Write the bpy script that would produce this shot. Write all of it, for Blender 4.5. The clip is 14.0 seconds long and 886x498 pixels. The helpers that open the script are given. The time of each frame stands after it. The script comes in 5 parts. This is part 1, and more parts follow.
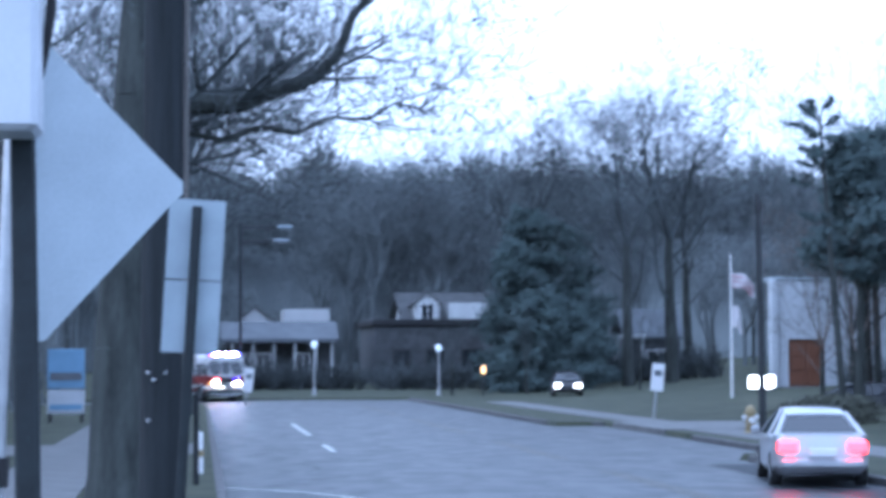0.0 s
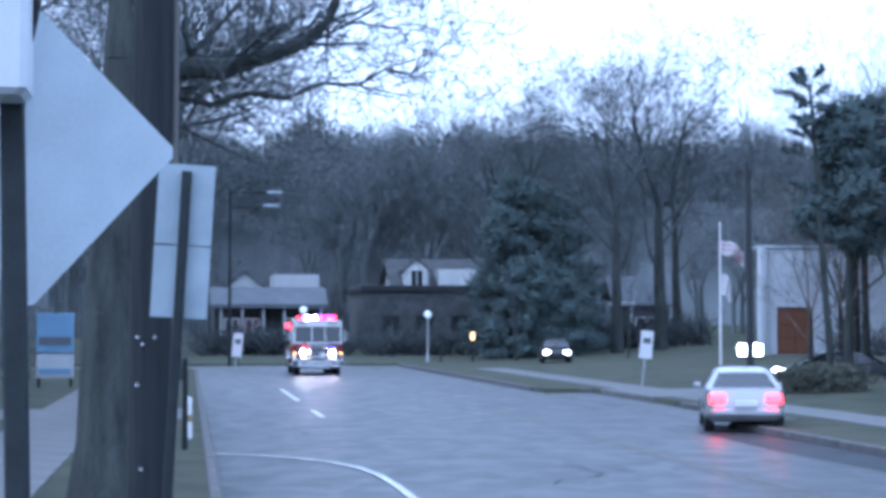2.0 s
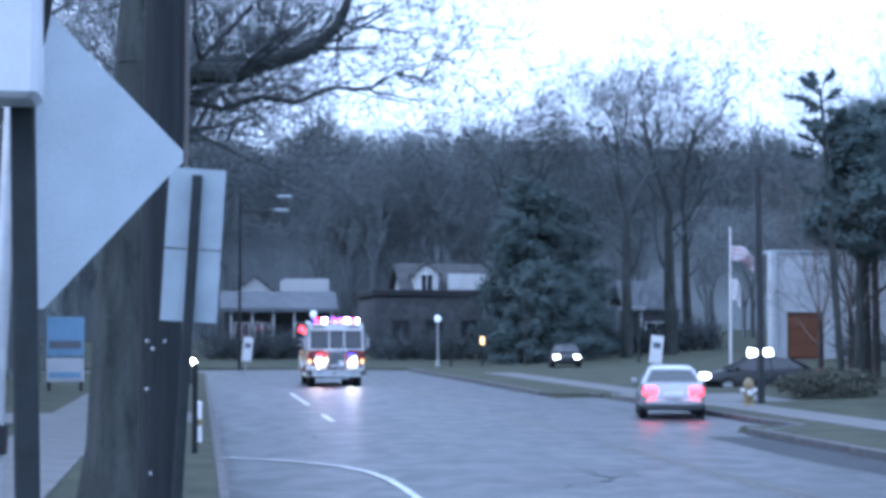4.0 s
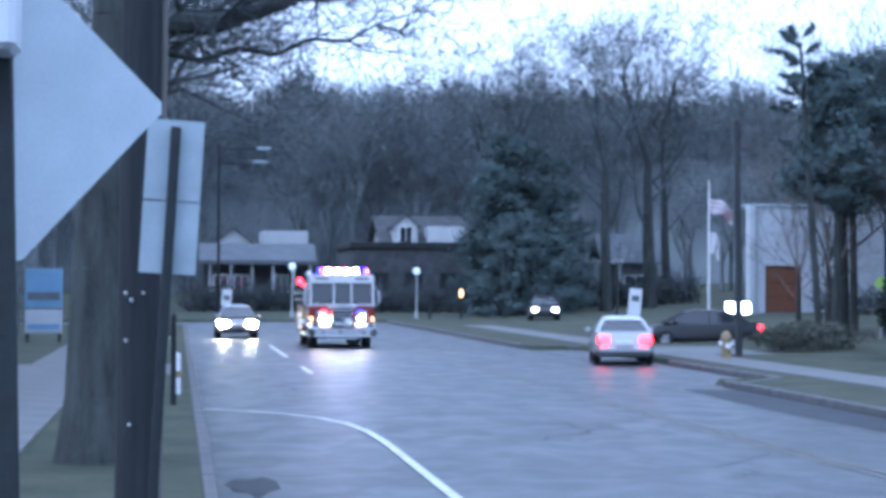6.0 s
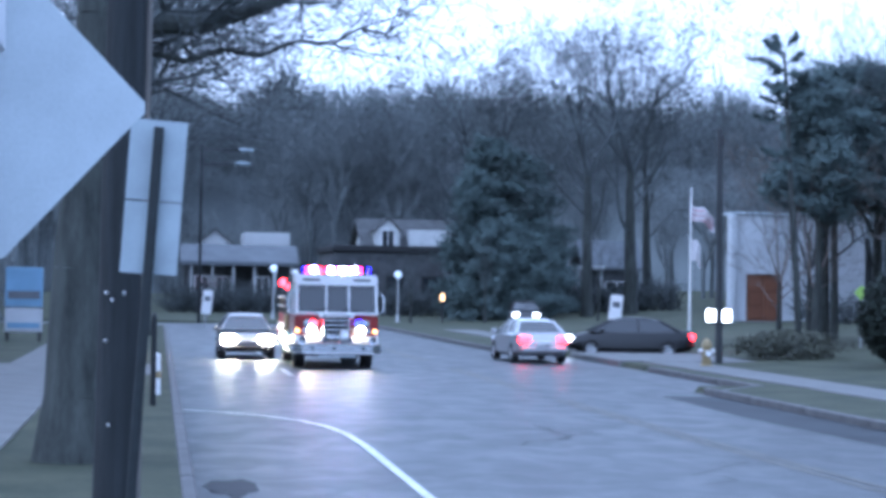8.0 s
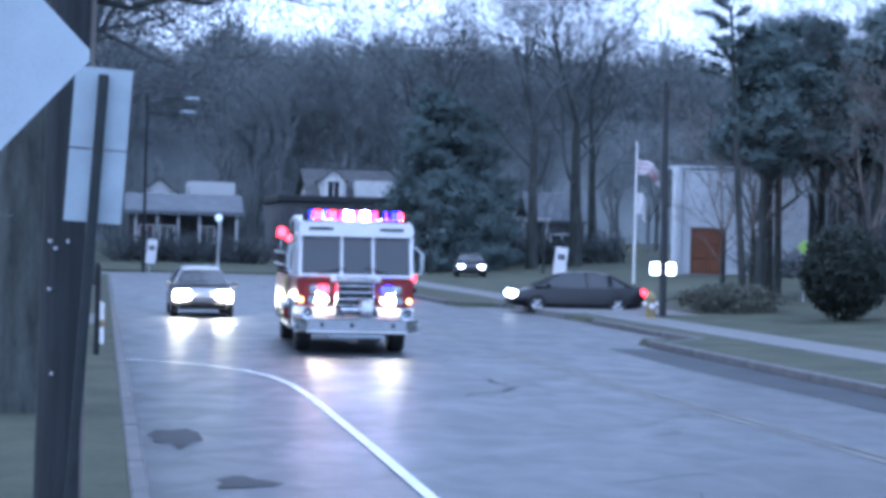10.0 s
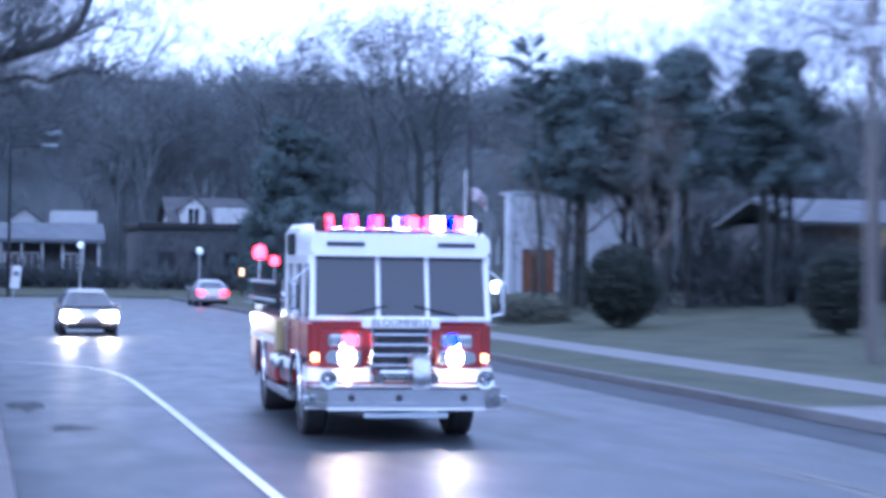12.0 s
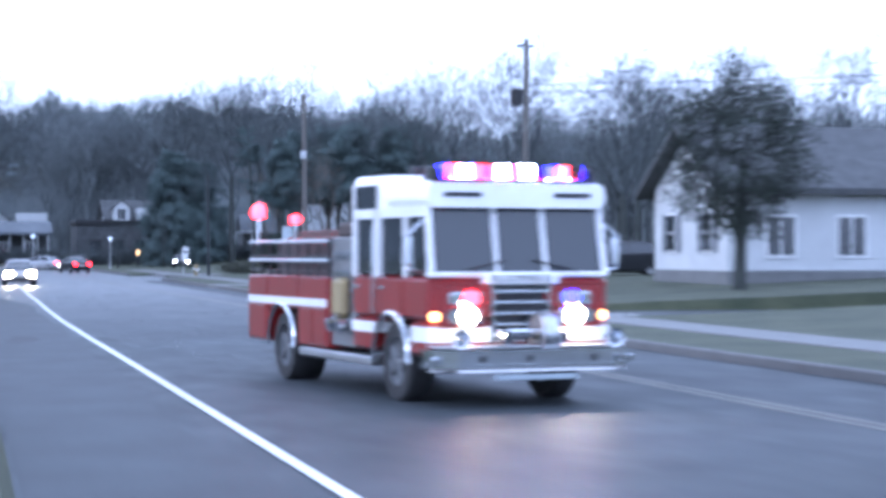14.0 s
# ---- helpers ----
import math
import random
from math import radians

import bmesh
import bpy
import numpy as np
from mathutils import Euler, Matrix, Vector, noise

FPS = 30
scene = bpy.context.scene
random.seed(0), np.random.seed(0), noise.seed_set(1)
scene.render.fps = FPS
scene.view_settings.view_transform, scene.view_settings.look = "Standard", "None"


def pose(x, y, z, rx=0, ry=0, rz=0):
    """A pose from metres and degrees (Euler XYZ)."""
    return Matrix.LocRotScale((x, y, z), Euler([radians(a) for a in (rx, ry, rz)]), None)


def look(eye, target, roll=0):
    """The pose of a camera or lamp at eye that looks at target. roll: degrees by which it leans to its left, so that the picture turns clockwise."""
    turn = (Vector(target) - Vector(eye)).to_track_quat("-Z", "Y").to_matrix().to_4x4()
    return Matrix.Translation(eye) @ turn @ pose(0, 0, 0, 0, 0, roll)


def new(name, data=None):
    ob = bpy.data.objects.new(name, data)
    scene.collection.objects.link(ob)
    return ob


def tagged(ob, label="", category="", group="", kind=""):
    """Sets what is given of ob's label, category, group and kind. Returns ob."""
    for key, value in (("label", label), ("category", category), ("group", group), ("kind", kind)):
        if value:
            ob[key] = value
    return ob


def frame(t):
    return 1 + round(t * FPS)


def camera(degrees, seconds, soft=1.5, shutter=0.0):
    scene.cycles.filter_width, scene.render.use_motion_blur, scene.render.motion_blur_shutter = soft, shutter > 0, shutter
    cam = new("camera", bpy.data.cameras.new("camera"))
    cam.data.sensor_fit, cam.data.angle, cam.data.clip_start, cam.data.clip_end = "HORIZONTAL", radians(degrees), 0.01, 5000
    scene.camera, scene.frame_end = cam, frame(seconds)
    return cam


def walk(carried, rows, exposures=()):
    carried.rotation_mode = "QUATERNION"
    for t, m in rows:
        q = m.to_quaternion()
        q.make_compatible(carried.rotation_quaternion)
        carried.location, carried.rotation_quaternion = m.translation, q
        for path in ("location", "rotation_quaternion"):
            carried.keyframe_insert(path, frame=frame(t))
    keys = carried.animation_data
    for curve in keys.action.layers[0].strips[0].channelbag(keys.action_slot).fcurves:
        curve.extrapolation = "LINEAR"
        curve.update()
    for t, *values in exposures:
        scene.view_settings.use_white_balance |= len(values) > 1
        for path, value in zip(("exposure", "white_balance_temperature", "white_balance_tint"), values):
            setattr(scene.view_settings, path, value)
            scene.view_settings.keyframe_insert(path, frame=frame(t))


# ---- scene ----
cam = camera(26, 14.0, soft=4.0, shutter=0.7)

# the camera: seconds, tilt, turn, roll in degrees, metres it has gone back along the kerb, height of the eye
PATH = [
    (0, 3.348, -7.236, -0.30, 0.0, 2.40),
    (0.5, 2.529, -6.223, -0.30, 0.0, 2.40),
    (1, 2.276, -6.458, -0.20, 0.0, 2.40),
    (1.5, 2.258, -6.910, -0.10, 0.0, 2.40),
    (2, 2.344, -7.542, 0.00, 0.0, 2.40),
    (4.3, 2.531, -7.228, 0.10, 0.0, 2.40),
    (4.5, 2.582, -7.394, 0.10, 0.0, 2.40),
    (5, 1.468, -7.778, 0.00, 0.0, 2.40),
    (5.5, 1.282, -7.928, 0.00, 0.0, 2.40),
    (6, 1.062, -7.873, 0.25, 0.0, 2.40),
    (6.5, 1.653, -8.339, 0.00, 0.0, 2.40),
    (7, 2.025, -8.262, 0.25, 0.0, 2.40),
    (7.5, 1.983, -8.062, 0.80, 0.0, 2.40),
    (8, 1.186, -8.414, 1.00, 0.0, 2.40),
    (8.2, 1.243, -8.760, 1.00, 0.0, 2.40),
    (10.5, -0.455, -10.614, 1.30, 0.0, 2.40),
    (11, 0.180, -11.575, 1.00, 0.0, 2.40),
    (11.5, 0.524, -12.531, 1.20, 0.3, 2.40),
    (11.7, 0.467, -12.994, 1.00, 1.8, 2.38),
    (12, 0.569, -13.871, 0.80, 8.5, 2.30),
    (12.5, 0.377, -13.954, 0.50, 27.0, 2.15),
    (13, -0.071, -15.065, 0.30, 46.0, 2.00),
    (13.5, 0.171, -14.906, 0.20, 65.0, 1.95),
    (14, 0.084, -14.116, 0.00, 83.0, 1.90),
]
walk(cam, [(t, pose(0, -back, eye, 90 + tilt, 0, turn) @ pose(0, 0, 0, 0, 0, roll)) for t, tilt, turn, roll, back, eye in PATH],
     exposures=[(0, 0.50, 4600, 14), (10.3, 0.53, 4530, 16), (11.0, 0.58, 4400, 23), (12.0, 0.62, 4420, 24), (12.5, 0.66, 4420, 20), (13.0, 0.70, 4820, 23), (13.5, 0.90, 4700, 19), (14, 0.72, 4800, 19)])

# ---- light: an overcast evening sky ----
world = bpy.data.worlds.new("world")
scene.world = world
world.use_nodes = True
wn, wl = world.node_tree.nodes, world.node_tree.links
sky = wn.new("ShaderNodeTexSky")
sky.sky_type, sky.sun_disc = "NISHITA", False
sky.sun_elevation, sky.sun_rotation = radians(14), radians(-60)
sky.air_density, sky.dust_density, sky.ozone_density = 1.0, 3.0, 2.0
cloud = wn.new("ShaderNodeMixRGB")
cloud.inputs[0].default_value = 0.75
cloud.inputs[2].default_value = (9.5, 9.9, 10.6, 1)
wl.new(sky.outputs[0], cloud.inputs[1])
wl.new(cloud.outputs[0], wn["Background"].inputs[0])
wn["Background"].inputs[1].default_value = 0.15

sun = new("sun", bpy.data.lights.new("sun", "SUN"))
sun.data.energy, sun.data.angle, sun.data.color = 0.5, radians(25), (1.0, 0.95, 0.9)
sun.matrix_world = look((0, 0, 50), (math.sin(radians(60)) * 50, 50 * math.cos(radians(60)), 28))


# ---- materials ----
def mat(name, color, rough=0.8, metal=0.0, vary=0.25, scale=3.0, bump=0.0, fine=40.0, second=None, stretch=(1, 1, 1), island=0.0, coat=0.0):
    m = bpy.data.materials.new(name)
    m.use_nodes = True
    n, l = m.node_tree.nodes, m.node_tree.links
    b = n["Principled BSDF"]
    b.inputs["Roughness"].default_value, b.inputs["Metallic"].default_value = rough, metal
    b.inputs["Coat Weight"].default_value = coat
    tc = n.new("ShaderNodeTexCoord")
    mp = n.new("ShaderNodeMapping")
    mp.inputs["Scale"].default_value = stretch
    l.new(tc.outputs["Object"], mp.inputs[0])
    big, small = n.new("ShaderNodeTexNoise"), n.new("ShaderNodeTexNoise")
    big.inputs["Scale"].default_value, small.inputs["Scale"].default_value = scale, fine
    big.inputs["Detail"].default_value = 5
    l.new(mp.outputs[0], big.inputs[0])
    l.new(mp.outputs[0], small.inputs[0])
    add = n.new("ShaderNodeMath")
    add.operation = "MULTIPLY_ADD"
    add.inputs[1].default_value = 0.4
    l.new(small.outputs[0], add.inputs[0])
    l.new(big.outputs[0], add.inputs[2])
    ramp = n.new("ShaderNodeValToRGB")
    lo = [c * (1 - vary) for c in color]
    hi = list(second) if second else [min(1, c * (1 + vary)) for c in color]
    ramp.color_ramp.elements[0].position, ramp.color_ramp.elements[1].position = 0.45, 0.95
    ramp.color_ramp.elements[0].color, ramp.color_ramp.elements[1].color = (*lo, 1), (*hi, 1)
    l.new(add.outputs[0], ramp.inputs[0])
    out = ramp.outputs[0]
    if island:
        geo, mul = n.new("ShaderNodeNewGeometry"), n.new("ShaderNodeHueSaturation")
        mr = n.new("ShaderNodeMapRange")
        mr.inputs[3].default_value, mr.inputs[4].default_value = 1 - island, 1 + island
        l.new(geo.outputs["Random Per Island"], mr.inputs[0])
        l.new(mr.outputs[0], mul.inputs["Value"])
        l.new(out, mul.inputs["Color"])
        out = mul.outputs[0]
    l.new(out, b.inputs["Base Color"])
    if bump:
        bp = n.new("ShaderNodeBump")
        bp.inputs["Strength"].default_value, bp.inputs["Distance"].default_value = bump, 0.02
        l.new(add.outputs[0], bp.inputs["Height"])
        l.new(bp.outputs[0], b.inputs["Normal"])
    return m


def glow(name, color, strength):
    m = bpy.data.materials.new(name)
    m.use_nodes = True
    b = m.node_tree.nodes["Principled BSDF"]
    b.inputs["Base Color"].default_value = (*[0.3 + 0.5 * c for c in color], 1)
    b.inputs["Emission Color"].default_value = (*color, 1)
    b.inputs["Emission Strength"].default_value = strength
    b.inputs["Roughness"].default_value = 0.2
    return m


def glass_mat(name, color, rough=0.05):
    m = bpy.data.materials.new(name)
    m.use_nodes = True
    b = m.node_tree.nodes["Principled BSDF"]
    b.inputs["Base Color"].default_value = (*color, 1)
    b.inputs["Roughness"].default_value = rough
    b.inputs["Specular IOR Level"].default_value = 0.8
    return m


M = dict(
    grass=mat("grass", (0.034, 0.05, 0.021), 0.95, vary=0.45, scale=0.6, bump=0.6, fine=9, second=(0.066, 0.07, 0.037)),
    concrete=mat("concrete", (0.155, 0.156, 0.152), 0.85, vary=0.2, scale=1.2, bump=0.2, fine=25),
    kerb=mat("kerb_stone", (0.115, 0.114, 0.112), 0.85, vary=0.3, scale=1.5, bump=0.3, fine=20),
    paint=mat("road_paint", (0.62, 0.62, 0.60), 0.6, vary=0.25, scale=2.5, fine=25, second=(0.75, 0.75, 0.73)),
    worn=mat("worn_road_paint", (0.085, 0.082, 0.07), 0.55, vary=0.3, scale=1.2, fine=20, second=(0.16, 0.15, 0.12)),
    bark=mat("bark", (0.028, 0.034, 0.031), 0.95, vary=0.5, scale=3, bump=1.0, fine=22, stretch=(2, 2, 0.35), second=(0.066, 0.073, 0.066)),
    # twigs, woods and needles: haze is put in as a paler, bluer colour
    twig=mat("twigs", (0.064, 0.073, 0.074), 0.95, vary=0.3, scale=1.0, island=0.35),
    paletwig=mat("pale_twigs", (0.14, 0.12, 0.105), 0.95, vary=0.3, scale=1.0, island=0.35),
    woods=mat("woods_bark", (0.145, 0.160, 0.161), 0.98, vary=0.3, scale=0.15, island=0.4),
    needles=mat("needles", (0.080, 0.108, 0.104), 0.95, vary=0.3, scale=1.0, island=0.3),
    leaf=mat("shrub_leaves", (0.017, 0.024, 0.016), 0.85, vary=0.4, scale=2.0, island=0.5),
    brownleaf=mat("dry_shrub_leaves", (0.066, 0.069, 0.048), 0.9, vary=0.4, scale=2.0, island=0.5),
    pole=mat("weathered_pole_wood", (0.018, 0.021, 0.023), 0.95, vary=0.4, scale=4, bump=0.8, fine=30, stretch=(4, 4, 0.25)),
    grey_pole=mat("grey_pole_wood", (0.13, 0.12, 0.11), 0.95, vary=0.3, scale=4, bump=0.6, fine=30, stretch=(4, 4, 0.25)),
    midpole=mat("dark_grey_pole_wood", (0.042, 0.045, 0.047), 0.95, vary=0.3, scale=4, bump=0.6, fine=30, stretch=(4, 4, 0.25)),
    lime=mat("lime_sign_sheeting", (0.34, 0.52, 0.10), 0.5, vary=0.08, scale=4),
    alu=mat("dull_aluminium", (0.43, 0.48, 0.51), 0.55, 0.35, vary=0.14, scale=2.2, fine=60, bump=0.03),
    # aluminium copied darker for plates that face differently; their shade is in the colour
    dull=mat("weathered_aluminium", (0.31, 0.36, 0.39), 0.6, 0.3, vary=0.16, scale=3.0, fine=60, bump=0.03),
    box=mat("grey_enamel", (0.55, 0.57, 0.60), 0.45, 0.1, vary=0.07, scale=3),
    post=mat("dark_green_post_steel", (0.013, 0.018, 0.020), 0.7, 0.0, vary=0.35, scale=9, bump=0.1),
    galv=mat("galvanised_steel", (0.45, 0.46, 0.47), 0.5, 0.6, vary=0.15, scale=8),
    rubber=mat("rubber", (0.018, 0.018, 0.019), 0.8, vary=0.3, scale=8),
    red=mat("fire_red_paint", (0.21, 0.011, 0.011), 0.28, vary=0.12, scale=2, coat=0.6),
    white=mat("white_paint", (0.80, 0.80, 0.80), 0.3, vary=0.05, scale=2, coat=0.4),
    chrome=mat("chrome", (0.62, 0.64, 0.67), 0.12, 1.0, vary=0.06, scale=5),
    steel=mat("diamond_plate", (0.48, 0.49, 0.50), 0.3, 0.9, vary=0.2, scale=12, bump=0.4, fine=60),
    dark=mat("dark_metal", (0.03, 0.03, 0.032), 0.6, 0.3, vary=0.3, scale=6),
    glass=glass_mat("dark_glass", (0.02, 0.024, 0.028)),
    pane=glass_mat("window_pane", (0.03, 0.035, 0.04), 0.08),
    silver=mat("silver_paint", (0.46, 0.47, 0.49), 0.3, 0.45, vary=0.05, scale=2, coat=0.6),
    black=mat("black_paint", (0.008, 0.009, 0.011), 0.3, vary=0.1, scale=2, coat=0.15),
    grey=mat("grey_car_paint", (0.16, 0.17, 0.19), 0.3, 0.3, vary=0.1, scale=2, coat=0.6),
    siding=mat("white_siding", (0.5, 0.51, 0.51), 0.7, vary=0.1, scale=0.8, fine=12),
    stucco=mat("pale_stucco", (0.47, 0.49, 0.51), 0.85, vary=0.12, scale=0.5, bump=0.2, fine=18),
    # brick colour lifted too, with the veil of haze put into it
    brick=mat("dark_brick", (0.084, 0.087, 0.09), 0.9, vary=0.35, scale=2.0, bump=0.3, fine=14),
    shingle=mat("roof_shingle", (0.07, 0.072, 0.073), 0.9, vary=0.3, scale=1.5, bump=0.4, fine=10),
    pale_roof=mat("pale_roof", (0.115, 0.125, 0.135), 0.8, vary=0.2, scale=0.8, fine=8),
    wood=mat("stained_wood_door", (0.15, 0.062, 0.03), 0.5, vary=0.3, scale=4, stretch=(6, 6, 0.6), fine=20),
    blue=mat("pale_blue_panel", (0.22, 0.36, 0.52), 0.5, vary=0.15, scale=1),
    yellow=mat("yellow_enamel", (0.27, 0.21, 0.10), 0.5, vary=0.15, scale=4),
    cloth=mat("flag_cloth", (0.62, 0.60, 0.62), 0.9, vary=0.1, scale=3),
    panel=mat("pump_panel_steel", (0.16, 0.165, 0.17), 0.6, 0.3, vary=0.3, scale=5, bump=0.1),
    hose=mat("dark_hose_canvas", (0.07, 0.055, 0.05), 0.9, vary=0.3, scale=6, bump=0.3, fine=30),
    faded=mat("faded_red_cloth", (0.46, 0.27, 0.30), 0.9, vary=0.1, scale=3),
    redcloth=mat("red_cloth", (0.38, 0.07, 0.08), 0.9, vary=0.1, scale=3),
    stone=mat("field_stone", (0.075, 0.073, 0.07), 0.95, vary=0.4, scale=1.5, bump=0.6, fine=8),
    ink=mat("dark_lettering", (0.03, 0.03, 0.035), 0.6, vary=0.1),
    head=glow("headlight", (1.0, 0.72, 0.38), 190),
    far_head=glow("far_headlight", (1.0, 0.76, 0.42), 150),
    amber=glow("amber_lamp", (1.0, 0.40, 0.07), 6),
    tail=glow("tail_lamp", (1.0, 0.0, 0.0), 16),
    lred=glow("red_beacon", (1.0, 0.0, 0.0), 24),
    lblue=glow("blue_beacon", (0.03, 0.012, 1.0), 15),
    lwhite=glow("white_beacon", (0.95, 0.88, 1.0), 180),
    # the globes are unlit; this faint glow is added to brighten them
    lamp=glow("lamp_globe", (0.85, 0.93, 1.0), 0.45),
    window_light=glow("lit_lantern", (1.0, 0.9, 0.7), 9),
    orange=glow("orange_window", (1.0, 0.5, 0.12), 2.5),
)

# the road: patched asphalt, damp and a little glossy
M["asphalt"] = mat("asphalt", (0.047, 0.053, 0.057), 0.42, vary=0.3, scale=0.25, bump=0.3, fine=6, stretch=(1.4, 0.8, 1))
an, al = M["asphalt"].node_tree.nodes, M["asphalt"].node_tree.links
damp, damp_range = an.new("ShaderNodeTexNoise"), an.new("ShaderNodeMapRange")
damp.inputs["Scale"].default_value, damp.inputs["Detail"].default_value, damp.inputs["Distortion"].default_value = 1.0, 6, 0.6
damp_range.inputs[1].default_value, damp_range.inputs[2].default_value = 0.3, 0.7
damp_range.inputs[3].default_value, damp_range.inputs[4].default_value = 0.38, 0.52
# sky sheen is turned down towards the south, imitating a steeper view
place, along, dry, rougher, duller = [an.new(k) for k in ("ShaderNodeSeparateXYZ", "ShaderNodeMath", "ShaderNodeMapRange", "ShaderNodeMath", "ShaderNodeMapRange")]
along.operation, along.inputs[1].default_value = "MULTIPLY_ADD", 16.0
# dry grades that sheen only: 0 in the north, 1 in the south
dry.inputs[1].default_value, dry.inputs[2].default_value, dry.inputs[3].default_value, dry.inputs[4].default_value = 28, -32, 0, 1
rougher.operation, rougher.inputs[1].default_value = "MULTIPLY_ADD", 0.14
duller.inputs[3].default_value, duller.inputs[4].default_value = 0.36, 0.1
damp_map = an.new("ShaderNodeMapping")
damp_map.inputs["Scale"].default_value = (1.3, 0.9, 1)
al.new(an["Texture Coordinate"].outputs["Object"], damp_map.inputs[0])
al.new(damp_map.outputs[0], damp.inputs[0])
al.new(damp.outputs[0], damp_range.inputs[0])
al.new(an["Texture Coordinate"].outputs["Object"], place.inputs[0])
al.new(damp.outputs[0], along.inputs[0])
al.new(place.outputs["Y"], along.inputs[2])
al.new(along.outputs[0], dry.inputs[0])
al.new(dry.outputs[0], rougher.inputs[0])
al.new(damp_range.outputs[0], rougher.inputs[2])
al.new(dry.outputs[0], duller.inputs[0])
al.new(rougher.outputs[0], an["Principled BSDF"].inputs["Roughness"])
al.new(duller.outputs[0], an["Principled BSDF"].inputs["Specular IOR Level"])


M["sealer"] = mat("crack_sealer", (0.042, 0.046, 0.05), 0.17, vary=0.3, scale=2.0, bump=0.4, fine=14)
M["gutter"] = mat("parking_lane_asphalt", (0.038, 0.043, 0.047), 0.58, vary=0.35, scale=0.8, bump=0.5, fine=7)
M["gutter"].node_tree.nodes["Principled BSDF"].inputs["Specular IOR Level"].default_value = 0.12
M["patch"] = mat("asphalt_patch", (0.036, 0.038, 0.041), 0.62, vary=0.3, scale=1.2, bump=0.4, fine=12)
M["patch"].node_tree.nodes["Principled BSDF"].inputs["Specular IOR Level"].default_value = 0.12


# ---- mesh tools ----
class Shape:
    """Vertices and faces of one mesh."""

    def __init__(self):
        self.v, self.f = [], []

    def add(self, vs, fs):
        k = len(self.v)
        self.v.extend(tuple(p) for p in vs)
        self.f.extend(tuple(i + k for i in f) for f in fs)
        return self

    def box(self, x0, y0, z0, x1, y1, z1, c=0.0, m=None):
        """A box with chamfered upright and lengthwise edges."""
        if c <= 0:
            vs = [(x, y, z) for z in (z0, z1) for x, y in ((x0, y0), (x1, y0), (x1, y1), (x0, y1))]
            fs = [(3, 2, 1, 0), (4, 5, 6, 7), (0, 1, 5, 4), (1, 2, 6, 5), (2, 3, 7, 6), (3, 0, 4, 7)]
        else:
            c = min(c, (x1 - x0) * 0.45, (y1 - y0) * 0.45, (z1 - z0) * 0.45)
            vs = []
            for z, i in ((z0, c), (z0 + c, 0), (z1 - c, 0), (z1, c)):
                a, b, d, e = x0 + i, x1 - i, y0 + i, y1 - i
                vs += [(a + c, d, z), (b - c, d, z), (b, d + c, z), (b, e - c, z), (b - c, e, z), (a + c, e, z), (a, e - c, z), (a, d + c, z)]
            fs = [tuple(range(7, -1, -1)), tuple(range(24, 32))]
            for r in range(3):
                for j in range(8):
                    fs.append((r * 8 + j, r * 8 + (j + 1) % 8, r * 8 + 8 + (j + 1) % 8, r * 8 + 8 + j))
        if m is not None:
            vs = [m @ Vector(p) for p in vs]
        return self.add(vs, fs)

    def tube(self, a, b, ra, rb=None, n=10, cap=True):
        a, b = Vector(a), Vector(b)
        rb = ra if rb is None else rb
        d = (b - a).normalized()
        u = d.orthogonal().normalized()
        w = d.cross(u)
        vs = []
        for p, r in ((a, ra), (b, rb)):
            for i in range(n):
                t = 2 * math.pi * i / n
                vs.append(p + (u * math.cos(t) + w * math.sin(t)) * r)
        fs = [(i, (i + 1) % n, n + (i + 1) % n, n + i) for i in range(n)]
        if cap:
            fs += [tuple(range(n - 1, -1, -1)), tuple(range(n, 2 * n))]
        return self.add(vs, fs)

    def lathe(self, profile, n=16, m=None):
        """Turned round z: profile of (radius, z)."""
        vs = [(r * math.cos(2 * math.pi * i / n), r * math.sin(2 * math.pi * i / n), z) for r, z in profile for i in range(n)]
        fs = [(k * n + i, k * n + (i + 1) % n, k * n + n + (i + 1) % n, k * n + n + i) for k in range(len(profile) - 1) for i in range(n)]
        if m is not None:
            vs = [m @ Vector(p) for p in vs]
        return self.add(vs, fs)

    def loft(self, rings, cap=True):
        n = len(rings[0])
        vs = [p for r in rings for p in r]
        fs = [(k * n + i, k * n + (i + 1) % n, k * n + n + (i + 1) % n, k * n + n + i) for k in range(len(rings) - 1) for i in range(n)]
        if cap:
            fs += [tuple(range(n - 1, -1, -1)), tuple(range((len(rings) - 1) * n, len(rings) * n))]
        return self.add(vs, fs)

    def pipe(self, points, r, n=6):
        """A bent round bar through points."""
        pts = [Vector(p) for p in points]
        rings = []
        for i, p in enumerate(pts):
            d = (pts[min(i + 1, len(pts) - 1)] - pts[max(i - 1, 0)]).normalized()
            u = d.cross(Vector((0.31, 0.17, 0.93))).normalized()
            w = d.cross(u)
            rings.append([p + (u * math.cos(6.28318 * k / n) + w * math.sin(6.28318 * k / n)) * r for k in range(n)])
        return self.loft(rings)

    def plate(self, points, thick, axis):
        """A flat outline given thickness along axis (a vector)."""
        o = Vector(axis) * thick
        n = len(points)
        vs = [Vector(p) for p in points] + [Vector(p) + o for p in points]
        fs = [tuple(range(n - 1, -1, -1)), tuple(range(n, 2 * n))] + [(i, (i + 1) % n, n + (i + 1) % n, n + i) for i in range(n)]
        return self.add(vs, fs)


